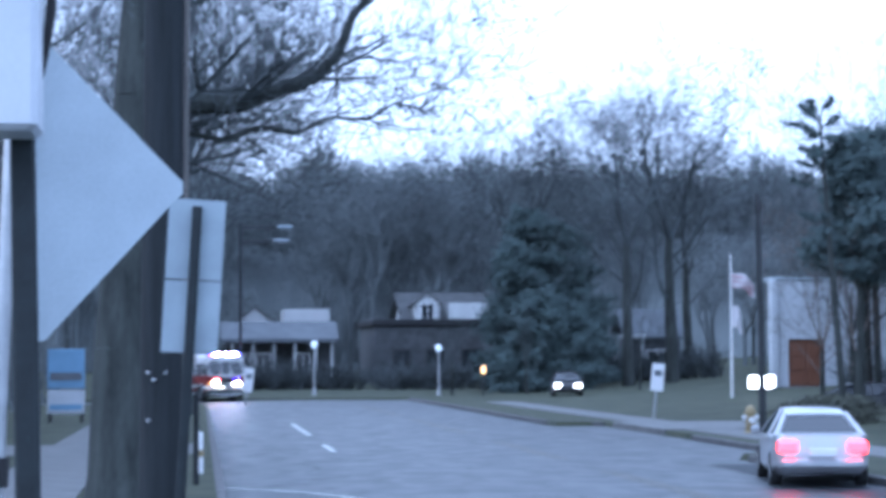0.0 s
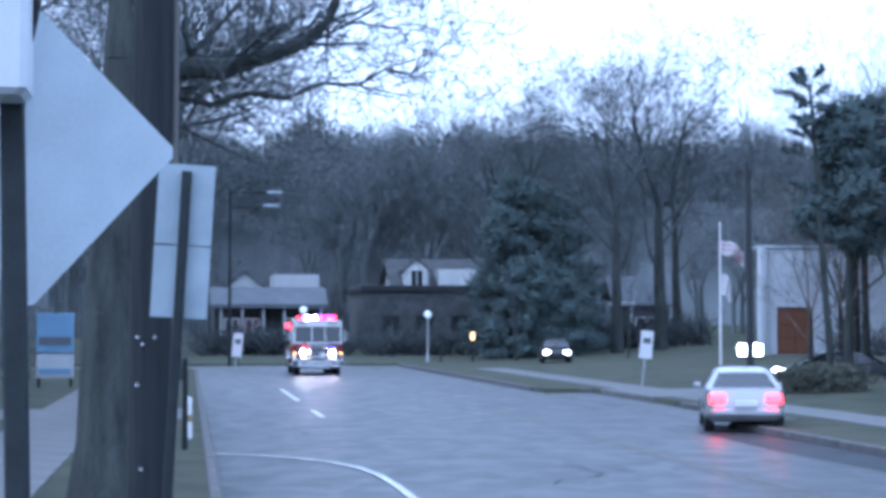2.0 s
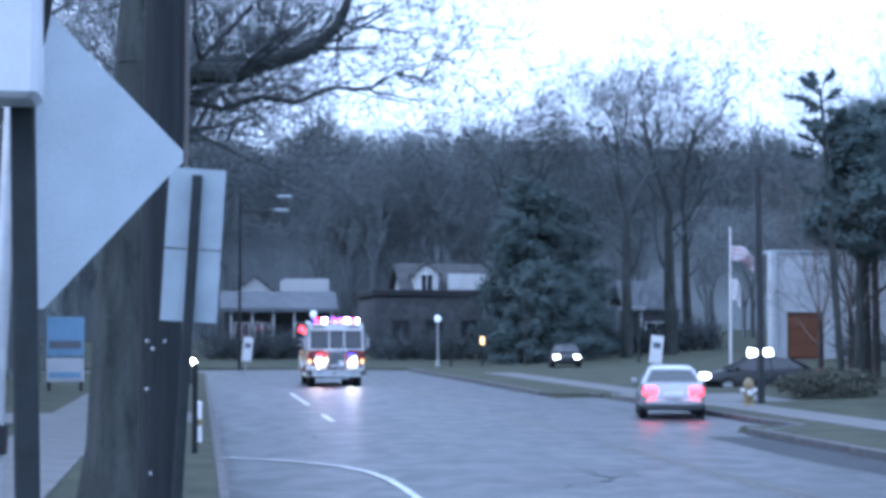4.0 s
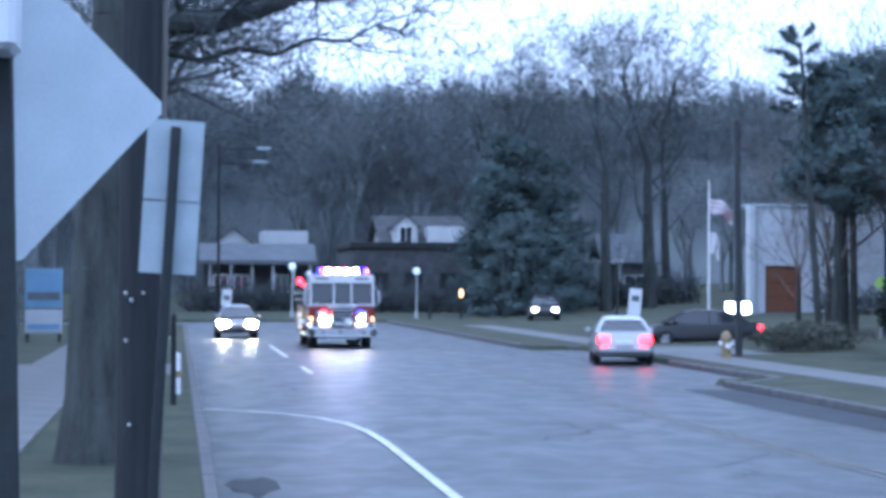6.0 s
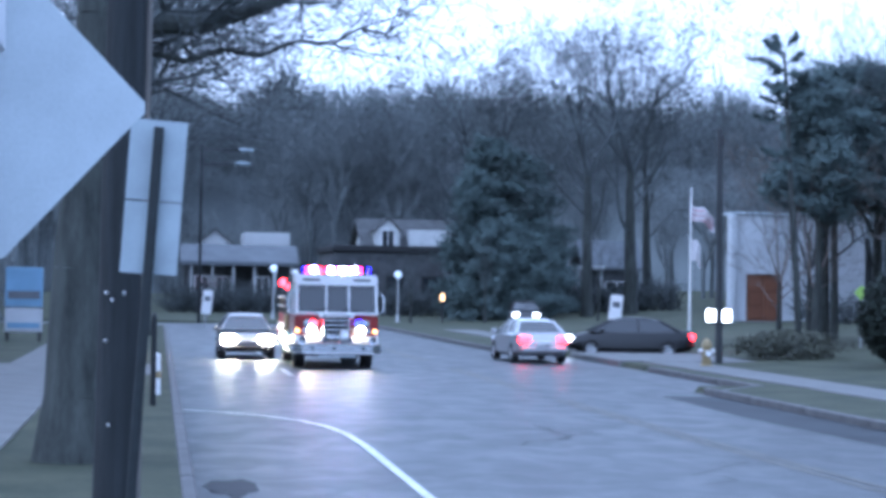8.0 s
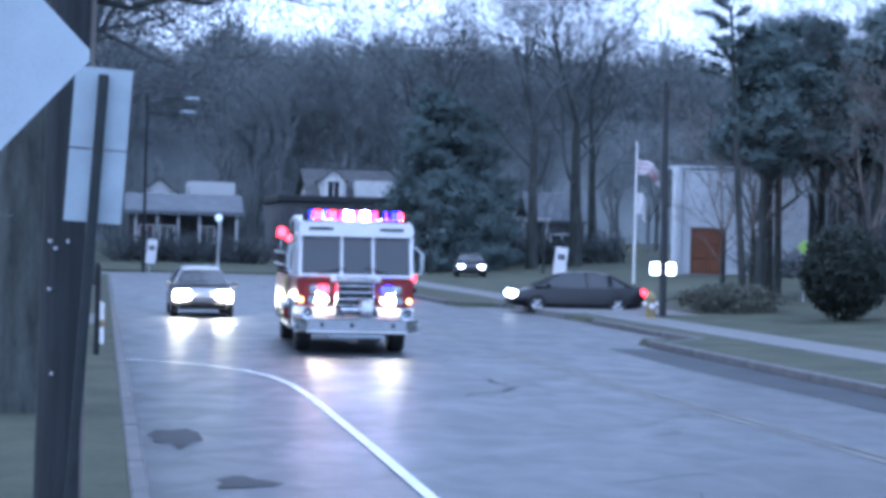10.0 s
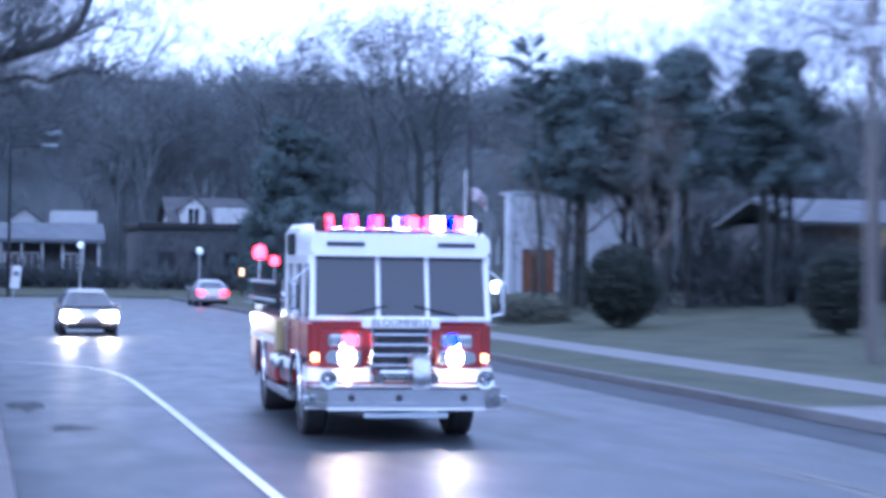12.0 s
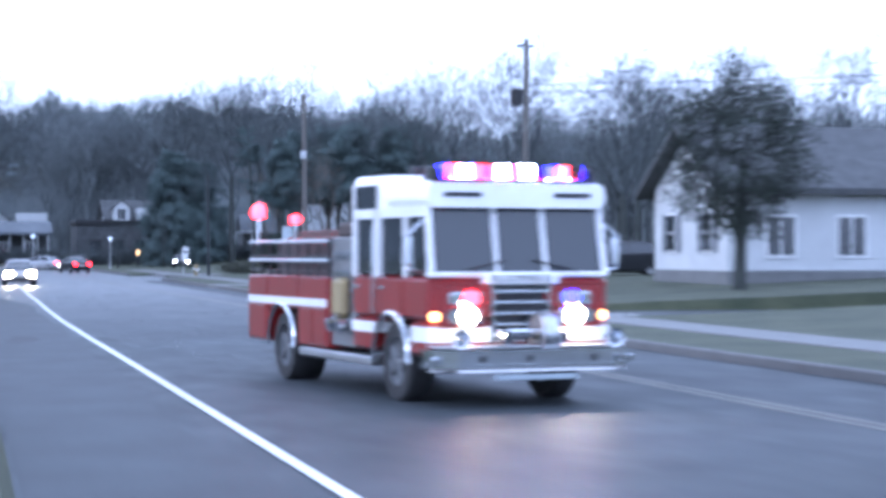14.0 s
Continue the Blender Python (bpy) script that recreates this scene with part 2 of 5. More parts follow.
def mesh_of(name, shape, material, smooth=False):
    me = bpy.data.meshes.new(name)
    me.from_pydata(shape.v, [], shape.f)
    me.validate()
    bm = bmesh.new()
    bm.from_mesh(me)
    if len(bm.faces) < 4000:
        bmesh.ops.recalc_face_normals(bm, faces=bm.faces)
        bm.to_mesh(me)
    bm.free()
    if smooth:
        for p in me.polygons:
            p.use_smooth = True
        me.set_sharp_from_angle(angle=radians(38))
    me.materials.append(material)
    return me


def part(name, shape, material, parent=None, label="", m=None, smooth=False):
    ob = new(name, mesh_of(name, shape, material, smooth))
    if parent is not None:
        ob.parent = parent
    if m is not None:
        ob.matrix_basis = m
    if label:
        ob["label"] = label
    return ob


def thing(name, label, category, m=None, group="", kind=""):
    ob = new(name)
    if m is not None:
        ob.matrix_basis = m
    return tagged(ob, label, category, group, kind)


def struct(name, shape, material, label, category):
    return tagged(part(name, shape, material), label, category, kind="structure")


# ---- ground, roads, kerbs: the place is drawn in plan units of 1.2 m ----
PLAN = 1.2
def in_road(x, y):
    if 0.3 < x < 10.8 and y < 100 or 10 < x < 12.3 and 38 < y < 58:
        return True
    if x < 10.8 and 89 < y < 100:
        return True
    return 10 < x < 90 and -27.5 < y < -20.5


def lawn(x, y):
    """The height of the lawns: they rise gently on the far side of the road."""
    z = 0.12
    if x > 15:
        z += min(1.3, (x - 15) * 0.036)
    if y > 104:
        z += min(2.0, (y - 104) * 0.02)
    return z


def build_ground():
    xs = [-1500, -400, -150, -70, -40, -25, -16, -10, -6, -3.4, -1.2, 0.24, 0.39, 3, 7, 10.75, 10.9, 12.25, 12.4, 15, 18, 22, 26, 30, 35, 40, 46, 55, 70, 90, 91, 130, 250, 600, 1500]
    ys = [-1500, -400, -200, -140, -100, -70, -50, -38, -27.7, -27.5, -24, -20.5, -20.3, -15, -10, 0, 10, 20, 30, 37.8, 38, 44, 50, 58, 58.2, 70, 80, 88.8, 89, 95, 100, 100.2, 104, 112, 122, 135, 150, 180, 230, 320, 600, 1500]
    s = Shape()
    vs = []
    for y in ys:
        for x in xs:
            inside = in_road(x + 0.001, y) or in_road(x - 0.001, y) or in_road(x, y + 0.001) or in_road(x, y - 0.001)
            bump = 0.05 * noise.noise(Vector((x * 0.13, y * 0.11, 0)))
            z = -0.06 if inside else lawn(x, y) + (bump if abs(x) > 3 and x > 16 or x < -7 else 0)
            vs.append((x, y, z))
    n = len(xs)
    fs = [(j * n + i, j * n + i + 1, j * n + n + i + 1, j * n + n + i) for j in range(len(ys) - 1) for i in range(n - 1)]
    s.add(vs, fs)
    struct("ground", s, M["grass"], "dull winter grass lawns and verges", "ground")


def strip(points, width, z, thick=0.004):
    """A painted band along ground points."""
    s = Shape()
    pts = [Vector((*p, 0)) for p in points]
    left, right = [], []
    for i, p in enumerate(pts):
        d = (pts[min(i + 1, len(pts) - 1)] - pts[max(i - 1, 0)]).normalized()
        o = Vector((-d.y, d.x, 0)) * width / 2
        left.append(p + o)
        right.append(p - o)
    vs = [(p.x, p.y, z) for p in left] + [(p.x, p.y, z) for p in right]
    n = len(pts)
    s.add(vs, [(n + i, n + i + 1, i + 1, i) for i in range(n - 1)])
    return s


def build_roads():
    s = Shape()
    ys = [-500, -200] + list(range(-140, 101, 6)) + [100]
    xs = [0, 1.5, 2.85, 4.5, 6, 7.25, 9, 10.8]
    n = len(xs)
    vs = [(x, y, 0.03 * math.sin(math.pi * x / 10.8) - 0.01) for y in ys for x in xs]
    s.add(vs, [(j * n + i, j * n + i + 1, j * n + n + i + 1, j * n + n + i) for j in range(len(ys) - 1) for i in range(n - 1)])
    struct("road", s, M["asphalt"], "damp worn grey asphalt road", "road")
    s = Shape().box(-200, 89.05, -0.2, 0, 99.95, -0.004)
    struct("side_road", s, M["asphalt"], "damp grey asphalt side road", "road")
    s = Shape().add([(10.8, 30, 0.12), (10.8, 30, -0.1), (10.8, 59.9, -0.1), (12.25, 57.9, -0.1), (12.25, 38.1, -0.1), (10.8, 36, -0.1), (10.8, 36, -0.006), (10.8, 59.9, -0.006), (12.25, 57.9, -0.006), (12.25, 38.1, -0.006)], [(6, 9, 8, 7)])
    struct("road_flare", s, M["asphalt"], "asphalt where the road widens before the driveway", "road")
    s = Shape().box(10.8, -27.5, -0.2, 90, -20.5, -0.004)
    struct("side_road", s, M["asphalt"], "grey asphalt side street with kerbs", "road")
    # painted lines
    def crown(x):
        return 0.03 * math.sin(math.pi * x / 10.8) - 0.01
    curve = [(2.5, -300), (2.48, -150), (2.46, -90), (2.43, -60), (2.33, -42), (2.27, -34), (2.23, -25), (2.28, -16), (2.36, -8), (2.42, 3), (2.52, 12), (2.58, 18), (2.6, 24)]
    curve += [(2.55, 25.8), (2.4, 27.2), (2.1, 28.4), (1.65, 29.3), (1.1, 30), (0.4, 30.6)]
    s = strip(curve, 0.11, crown(2.6) + 0.012)
    struct("edge_line", s, M["paint"], "white painted parking lane line, curved to the kerb", "road line")
    for y0, y1 in ((42.5, 46), (52, 62)):
        struct("lane_line", strip([(2.95, y0), (2.95, y1)], 0.13, crown(2.95) + 0.012), M["paint"], "short white painted lane line", "road line")
    def mid(y):
        return 7.25 + 0.75 * min(1, max(0, (25 - y) / 35))
    for dx in (-0.1, 0.1):
        for y0, y1 in ((-220, -62), (-58, 12), (16, 34), (38, 47), (52, 66), (70, 88)):
            line = [(mid(y0 + (y1 - y0) * k / 8) + dx, y0 + (y1 - y0) * k / 8) for k in range(9)]
            struct("centre_line", strip(line, 0.1, crown(mid((y0 + y1) / 2)) + 0.007), M["worn"], "worn faded yellow centre line", "road line")
    struct("stop_line", strip([(13.5, -22), (16.5, -23.6)], 0.4, 0.004), M["paint"], "white painted stop line on the side street", "road line")
    # dark patches, tar seams
    rng = random.Random(5)
    edge = [(0.39, -130 + 2 * k) for k in range(69)] + [(2.0 + 0.22 * noise.noise(Vector((0, k * 0.37, 2))) - max(0, 1.55 * (8 - k) / 8), 6 - 2 * k) for k in range(69)]
    lane = Shape()
    lane.add([(x, y, crown(x) + 0.004) for x, y in edge], [(k, 137 - k, 136 - k, k + 1) for k in range(68)])
    gut = Shape()
    gut.add([(9.55 + 0.2 * noise.noise(Vector((0, k * 0.3, 7))), -20 + 2 * k, 0) for k in range(29)] + [(10.73, -20 + 2 * k, 0) for k in range(29)], [(k, 29 + k, 30 + k, k + 1) for k in range(28)])
    gut.v = [(x, y, crown(x) + 0.004) for x, y, _ in gut.v]
    struct("gutter", gut, M["gutter"], "darker dull asphalt along the far kerb", "road")
    struct("parking_lane", lane, M["gutter"], "darker dull asphalt along the kerb", "road")
    for x, y, w, h in ((0.75, 19, 0.6, 2.0), (1.2, 15.5, 0.7, 1.0), (1.3, -6, 0.6, 1.6), (1.1, -34, 1.0, 3.2), (5.0, -40, 1.4, 3.0)):
        ring_pts = [(x + w / 2 * math.cos(a) * rng.uniform(0.4, 1.15), y + h / 2 * math.sin(a) * rng.uniform(0.4, 1.15), crown(x) + 0.006) for a in [k * 0.5236 for k in range(12)]]
        struct("asphalt_patch", Shape().add(ring_pts, [tuple(range(12))]), M["patch"], "dark uneven asphalt patch in the road", "road patch")
    for k in range(12):
        y = rng.uniform(12, 60) if k < 6 else rng.uniform(-60, -5)
        x = rng.uniform(0.8, 6.5)
        pts = [(x + rng.uniform(-0.2, 0.2) + i * rng.uniform(-0.1, 0.35), y + i * rng.uniform(0.3, 0.7)) for i in range(6)]
        struct("tar_seam", strip(pts, rng.uniform(0.02, 0.05), crown(x) + 0.01), M["dark"], "dark tar seam on the asphalt", "road seam")
    for k in range(38):
        y, x, heading = rng.uniform(-46, 0), rng.uniform(2.9, 5.8), rng.uniform(0, 6.28)
        pts = [(x, y)]
        for i in range(rng.randint(7, 14)):
            heading += rng.uniform(-0.9, 0.9)
            pts.append((min(7, max(2.7, pts[-1][0] + 0.2 * math.cos(heading))), pts[-1][1] + 0.42 * math.sin(heading)))
        struct("tar_seam", strip(pts, rng.uniform(0.025, 0.06), crown(x) + 0.009), M["sealer"], "shiny winding crack sealer on the asphalt", "road seam")
    # kerbs, one stone after another
    def kerb_run(x0, x1, y0, y1, name):
        top = thing(name, "worn grey concrete kerb stones", "kerb", kind="structure")
        me = None
        y = y0
        while y < y1 - 0.5:
            if me is None:
                me = mesh_of("kerb_stone", Shape().box(0, 0.01, -0.2, x1 - x0, 2.98, 0.13, 0.02), M["kerb"])
            ob = new("kerb_stone", me)
            ob.parent = top
            ob.matrix_basis = pose(x0, y, random.uniform(-0.006, 0.004))
            y += 3.0
    kerb_run(0.24, 0.39, -20, 88, "kerb_left")
    kerb_run(10.74, 10.9, -20, 36, "kerb_right")
    kerb_run(12.2, 12.36, 38, 47, "kerb_right")
    kerb_run(10.74, 10.9, 60, 98, "kerb_right")
    kerb_run(10.74, 10.9, -130, -28, "kerb_right")
    for x, y, rz in ((10.86, 36.0, -34.6), (12.32, 57.9, 36.0)):
        top = thing("kerb_right", "worn grey concrete kerb stones", "kerb", kind="structure")
        ob = part("kerb_stone", Shape().box(-0.14, 0, -0.2, 0, 2.5, 0.13, 0.02), M["kerb"], top)
        ob.matrix_basis = pose(x, y, 0, 0, 0, rz)
    # pavements of slabs
    def slabs(x0, x1, y0, y1, step, name, label):
        top = thing(name, label, "pavement", kind="structure")
        me = mesh_of("slab", Shape().box(0.006, 0.006, -0.08, x1 - x0 - 0.006, step - 0.006, 0.03, 0.008), M["concrete"])
        y = y0
        while y < y1:
            ob = new("slab", me)
            ob.parent = top
            ob.matrix_basis = pose(x0, y, lawn((x0 + x1) / 2, y) + random.uniform(-0.004, 0.004))
            y += step
    slabs(-3.3, -1.7, -3, 70, 1.5, "pavement_left", "pale concrete slab pavement beside the grass")
    slabs(12.9, 14.3, -20, 86, 1.5, "pavement_right", "pale concrete slab pavement between lawn and verge")
    slabs(12.9, 14.3, -130, -28.5, 1.5, "pavement_right", "pale concrete slab pavement between lawn and verge")
    s = Shape().box(12.26, 50.3, -0.1, 24, 56.5, 0.165, 0.02)
    struct("driveway", s, M["concrete"], "pale concrete driveway apron", "driveway")
    for y0, y1 in ((13, 16.5), (2, 5), (-12, -8)):
        struct("driveway", Shape().box(10.72, y0, -0.1, 12.9, y1, 0.142, 0.015), M["concrete"], "pale concrete driveway apron across the verge", "driveway")
        struct("driveway", Shape().box(14.3, y0, -0.1, 21, y1, 0.19, 0.015), M["concrete"], "pale concrete driveway across the lawn", "driveway")
    s = Shape().box(-14, 40, -0.1, 0.1, 44.5, 0.15, 0.02)
    struct("driveway", s, M["concrete"], "pale concrete driveway crossing the pavement", "driveway")


# ---- trees ----
def grow(s, p, d, length, r, level, rng, thick, spread=0.6, up=0.12, kids=(3, 4), first=0.35, fine=None, blade=0.0):
    """Adds a limb of tapered pieces and its side branches; pieces thinner than `fine` go into another shape."""
    q, dd = Vector(p), Vector(d).normalized()
    if level <= 0 and blade:
        u = dd.orthogonal().normalized() * max(r, blade)
        w = dd.cross(u)
        bend = Vector((rng.uniform(-1, 1), rng.uniform(-1, 1), rng.uniform(-0.3, 1))) * length * 0.2
        m, e = q + dd * length * 0.5 + bend * 0.4, q + dd * length + bend
        s.add([q + u, q - u, m - w * 0.6, m + w * 0.6, e], [(0, 1, 2, 3), (3, 2, 4)])
        return
    steps = 4 if level > 2 else 3 if level > 0 else 2
    places = []
    for i in range(steps):
        nd = (dd + Vector((rng.uniform(-1, 1), rng.uniform(-1, 1), rng.uniform(-0.6, 1))) * 0.17 + Vector((0, 0, up))).normalized()
        e = q + nd * length / steps
        r0, r1 = r * (1 - 0.62 * i / steps), r * (1 - 0.62 * (i + 1) / steps)
        target = fine if (fine is not None and r0 < thick) else s
        target.tube(q, e, r0, r1, 7 if r0 > 0.12 else 5 if r0 > 0.05 else 3, cap=False)
        q, dd = e, nd
        places.append((Vector(q), Vector(dd), r1, (i + 1) / steps))
    if level == 0:
        return
    for k in range(rng.randint(*kids) + (1 if level > 2 else 0)):
        f = rng.uniform(first, 1.0)
        j = min(steps - 1, int(f * steps))
        b, bd, br, _ = places[j]
        a = rng.uniform(0, 2 * math.pi)
        side = bd.orthogonal().normalized()
        side = (side * math.cos(a) + bd.cross(side) * math.sin(a))
        nd = (bd * (1 - spread) + side * (spread + rng.uniform(-0.1, 0.2))).normalized()
        grow(s, b, nd, length * rng.uniform(0.5, 0.78), br * rng.uniform(0.5, 0.75), level - 1, rng, thick, spread, up, kids, 0.25, fine, blade)


def bare_tree(x, y, height, radius, seed, label, lean=(0, 0), levels=5, spread=0.55, trunk_frac=0.42, kids=(3, 4), twig="twig", bark="bark", limbs=(), blade=0.009, boughs=()):
    rng = random.Random(seed)
    z = lawn(x, y) - 0.1
    top = thing("tree", label, "tree", pose(x, y, z), "bare trees")
    trunk, crown = Shape(), Shape()
    trunk.tube((0, 0, 0), (lean[0] * 0.1, lean[1] * 0.1, height * 0.06), radius * 1.4, radius * 1.12, 12)
    p = Vector((lean[0] * 0.1, lean[1] * 0.1, height * 0.06))
    d = Vector((lean[0], lean[1], height)).normalized()
    fork = None
    n = 6
    for i in range(n):
        nd = (d + Vector((rng.uniform(-1, 1), rng.uniform(-1, 1), 0)) * 0.05).normalized()
        e = p + nd * height * trunk_frac / n
        trunk.tube(p, e, radius * (1.12 - 0.5 * i / n), radius * (1.12 - 0.5 * (i + 1) / n), 12, cap=False)
        p = e
        if i >= 2:
            a = rng.uniform(0, 6.28)
            grow(crown, p, (math.cos(a), math.sin(a), 0.7), height * 0.26, radius * 0.3, levels - 2, rng, 0.02, spread, 0.1, kids, blade=blade)
    for k in range(rng.randint(3, 4)):
        a = k * 2.1 + rng.uniform(-0.5, 0.5)
        grow(crown, p, (math.cos(a) * 0.55, math.sin(a) * 0.55, 1), height * (1 - trunk_frac) * 0.55, radius * 0.5, levels - 1, rng, 0.02, spread, 0.1, kids, blade=blade)
    for start, aim, length, r, lv in limbs:
        grow(crown, start, aim, length, r, lv, rng, 0.02, 0.5, 0.02, (3, 4), 0.25, blade=0.007)
    for n_bough, way in enumerate(boughs):
        for i in range(len(way) - 1):
            r0, r1 = [(0.14 - 0.095 * n_bough) * (1 - 0.8 * q / (len(way) - 1)) for q in (i, i + 1)]
            trunk.tube(way[i], way[i + 1], r0, r1, 8, cap=False)
            for k in range(3):
                a = rng.uniform(0, 6.28)
                grow(crown, way[i + 1], (0.5 + 0.5 * math.cos(a), 0.8 * math.sin(a), rng.uniform(-0.5, 0.7)), rng.uniform(0.6, 1.2), max(0.012, r1 * 0.4), 3, rng, 0.02, 0.5, 0.03, (3, 4), 0.25, blade=0.007)
    part("trunk", trunk, M[bark], top, smooth=True)
    part("crown", crown, M[twig], top, "bare branching twigs")
    return top


def pine(x, y, height, width, seed, label, bare=0.42, boughs_of=46, tuft=1.0):
    """An evergreen: bare below, uneven tufted boughs above."""
    rng = random.Random(seed)
    top = thing("pine_tree", label, "tree", pose(x, y, lawn(x, y) - 0.1), "evergreen trees")
    bend = rng.uniform(-0.3, 0.3)
    part("trunk", Shape().tube((0, 0, 0), (bend, 0, height * 0.5), 0.15, 0.11, 9).tube((bend, 0, height * 0.5), (bend * 1.4, 0, height * 0.97), 0.11, 0.03, 8, cap=False), M["bark"], top, smooth=True)
    boughs, s = Shape(), Shape()
    for k in range(boughs_of):
        f = rng.random()
        z = height * (bare + (1 - bare) * f)
        a = rng.uniform(0, 6.28)
        r = width / 2 * (1 - 0.72 * f ** 1.6) * rng.uniform(0.45, 1.15)
        base = Vector((bend * (0.5 + f), 0, z - 0.3))
        tip = base + Vector((math.cos(a) * r, math.sin(a) * r, rng.uniform(-0.1, 0.5)))
        boughs.tube(base, tip, 0.03, 0.01, 3, cap=False)
        for j in range(150):
            c = base.lerp(tip, rng.uniform(0.25, 1.1)) + Vector((rng.gauss(0, 0.17), rng.gauss(0, 0.17), rng.gauss(0, 0.15))) * tuft
            o = Vector((rng.gauss(0, 1), rng.gauss(0, 1), rng.gauss(0.2, 0.7))).normalized() * rng.uniform(0.14, 0.34) * tuft
            u = o.orthogonal().normalized() * 0.05 * tuft
            s.add([c - u, c + o, c + u], [(0, 1, 2)])
    part("bough", boughs, M["bark"], top)
    part("crown", s, M["needles"], top, "dark tufted needles")
    return top


def shrub(x, y, width, height, seed, label, leaf="leaf", name="bush", count=2600, zoff=0.0, rough=0.16):
    rng = random.Random(seed)
    top = thing(name, label, "bush", pose(x, y, lawn(x, y) - 0.05 + zoff), "garden bushes")
    twigs, s = Shape(), Shape()
    for k in range(9):
        a = rng.uniform(0, 6.28)
        grow(twigs, (0, 0, 0), (math.cos(a) * 0.4, math.sin(a) * 0.4, 1), height * 0.6, 0.03, 2, rng, 0, 0.6, 0.1)
    for k in range(count):
        d = Vector((rng.gauss(0, 1), rng.gauss(0, 1), rng.gauss(0, 1))).normalized()
        lump = 1 + rough * noise.noise(d * 2.5 + Vector((seed, 0, 0))) + 0.5 * rough * noise.noise(d * 6 + Vector((0, seed, 0)))
        r = rng.uniform(0.35, 1.0) ** 0.4 * lump
        c = Vector((d.x * r * width / 2, d.y * r * width / 2, height * 0.52 + d.z * r * height * 0.5))
        if c.z < 0.05:
            continue
        u = Vector((rng.uniform(-1, 1), rng.uniform(-1, 1), rng.uniform(-1, 1))).normalized() * rng.uniform(0.05, 0.1)
        w = u.orthogonal().normalized() * rng.uniform(0.03, 0.06)
        s.add([c - u, c + w, c + u, c - w], [(0, 1, 2, 3)])
    part("stem", twigs, M["bark"], top)
    part("foliage", s, M[leaf], top)
    return top


def woods(name, spots, seed, label, hmin, hmax, material="woods", levels=3):
    """Far woods: many bare trees that nobody could count."""
    rng = random.Random(seed)
    s = Shape()
    for x, y in spots:
        h = rng.uniform(hmin, hmax)
        z = lawn(x, y) - 0.2
        d = (rng.uniform(-0.06, 0.06), rng.uniform(-0.06, 0.06), 1)
        s.tube((x, y, z), (x + d[0] * h * 0.4, y + d[1] * h * 0.4, z + h * 0.4), 0.19, 0.13, 5, cap=False)
        p = Vector((x + d[0] * h * 0.4, y + d[1] * h * 0.4, z + h * 0.4))
        for k in range(5):
            a = rng.uniform(0, 6.28)
            grow(s, p - Vector((0, 0, rng.uniform(-h * 0.05, h * 0.22))), (math.cos(a) * 0.45, math.sin(a) * 0.45, 1), h * 0.36, 0.085, levels, rng, 0, 0.52, 0.08, (4, 5), blade=0.02)
    ob = part(name, s, M[material])
    return tagged(ob, label, "woods", kind="stuff")


def undergrowth(name, x0, x1, y0, y1, height, count, seed, label, material="woods"):
    """Tangled thin stems that close the view below the crowns."""
    rng = random.Random(seed)
    s = Shape()
    for k in range(count):
        x, y = rng.uniform(x0, x1), rng.uniform(y0, y1)
        z = lawn(x, y)
        h = height * rng.uniform(0.4, 1.0) * (0.8 + 0.35 * noise.noise(Vector((x * 0.12, y * 0.1, 3))))
        p = Vector((x, y, z - 0.1))
        for j in range(3):
            e = p + Vector((rng.uniform(-0.5, 0.5), rng.uniform(-0.5, 0.5), h / 3))
            s.tube(p, e, 0.07 - 0.018 * j, 0.05 - 0.018 * j, 3, cap=False)
            for q in range(3):
                o = Vector((rng.uniform(-1, 1), rng.uniform(-1, 1), rng.uniform(0.2, 1.1))) * rng.uniform(0.6, 1.5)
                s.tube(e, e + o, 0.03, 0.01, 3, cap=False)
            p = e
    return tagged(part(name, s, M[material]), label, "thicket", kind="stuff")


# ---- vehicles: local y points forward, the ground is z = 0 ----
def ring(y, hw, z0, z1, c=0.12, tuck=0.0):
    """A rounded cross-section across the vehicle."""
    return [(-hw + c + tuck, y, z0), (hw - c - tuck, y, z0), (hw - tuck * 0.5, y, z0 + c), (hw, y, (z0 + z1) / 2), (hw - c * 0.25, y, z1 - c * 0.7), (hw - c, y, z1),
            (-hw + c, y, z1), (-hw + c * 0.25, y, z1 - c * 0.7), (-hw, y, (z0 + z1) / 2), (-hw + tuck * 0.5, y, z0 + c)]


def wheel(parent, x, y, r, w, rim="steel"):
    """A wheel on its axle; it turns about x."""
    ob = new("wheel")
    ob.matrix_basis = pose(x, y, r)
    ob.parent = parent
    turn = pose(0, 0, 0, 0, 90, 0)
    part("tyre", Shape().lathe([(r * 0.6, -w / 2), (r * 0.93, -w / 2), (r, -w * 0.36), (r, w * 0.36), (r * 0.93, w / 2), (r * 0.6, w / 2), (r * 0.6, -w / 2)], 24, turn), M["rubber"], ob, smooth=True)
    s = Shape().lathe([(0.02, w * 0.3), (r * 0.25, w * 0.38), (r * 0.3, w * 0.2), (r * 0.55, w * 0.25), (r * 0.6, w * 0.46), (r * 0.6, -w * 0.46), (r * 0.55, -w * 0.25), (r * 0.3, -w * 0.2), (r * 0.25, -w * 0.38), (0.02, -w * 0.3)], 16, turn)
    for k in range(5):
        a = k * 2 * math.pi / 5
        for sx in (-1, 1):
            s.tube((sx * w * 0.38, 0, 0), (sx * w * 0.38, math.cos(a) * r * 0.56, math.sin(a) * r * 0.56), 0.035, 0.03, 5)
    part("rim", s, M[rim], ob, smooth=True)
    return ob


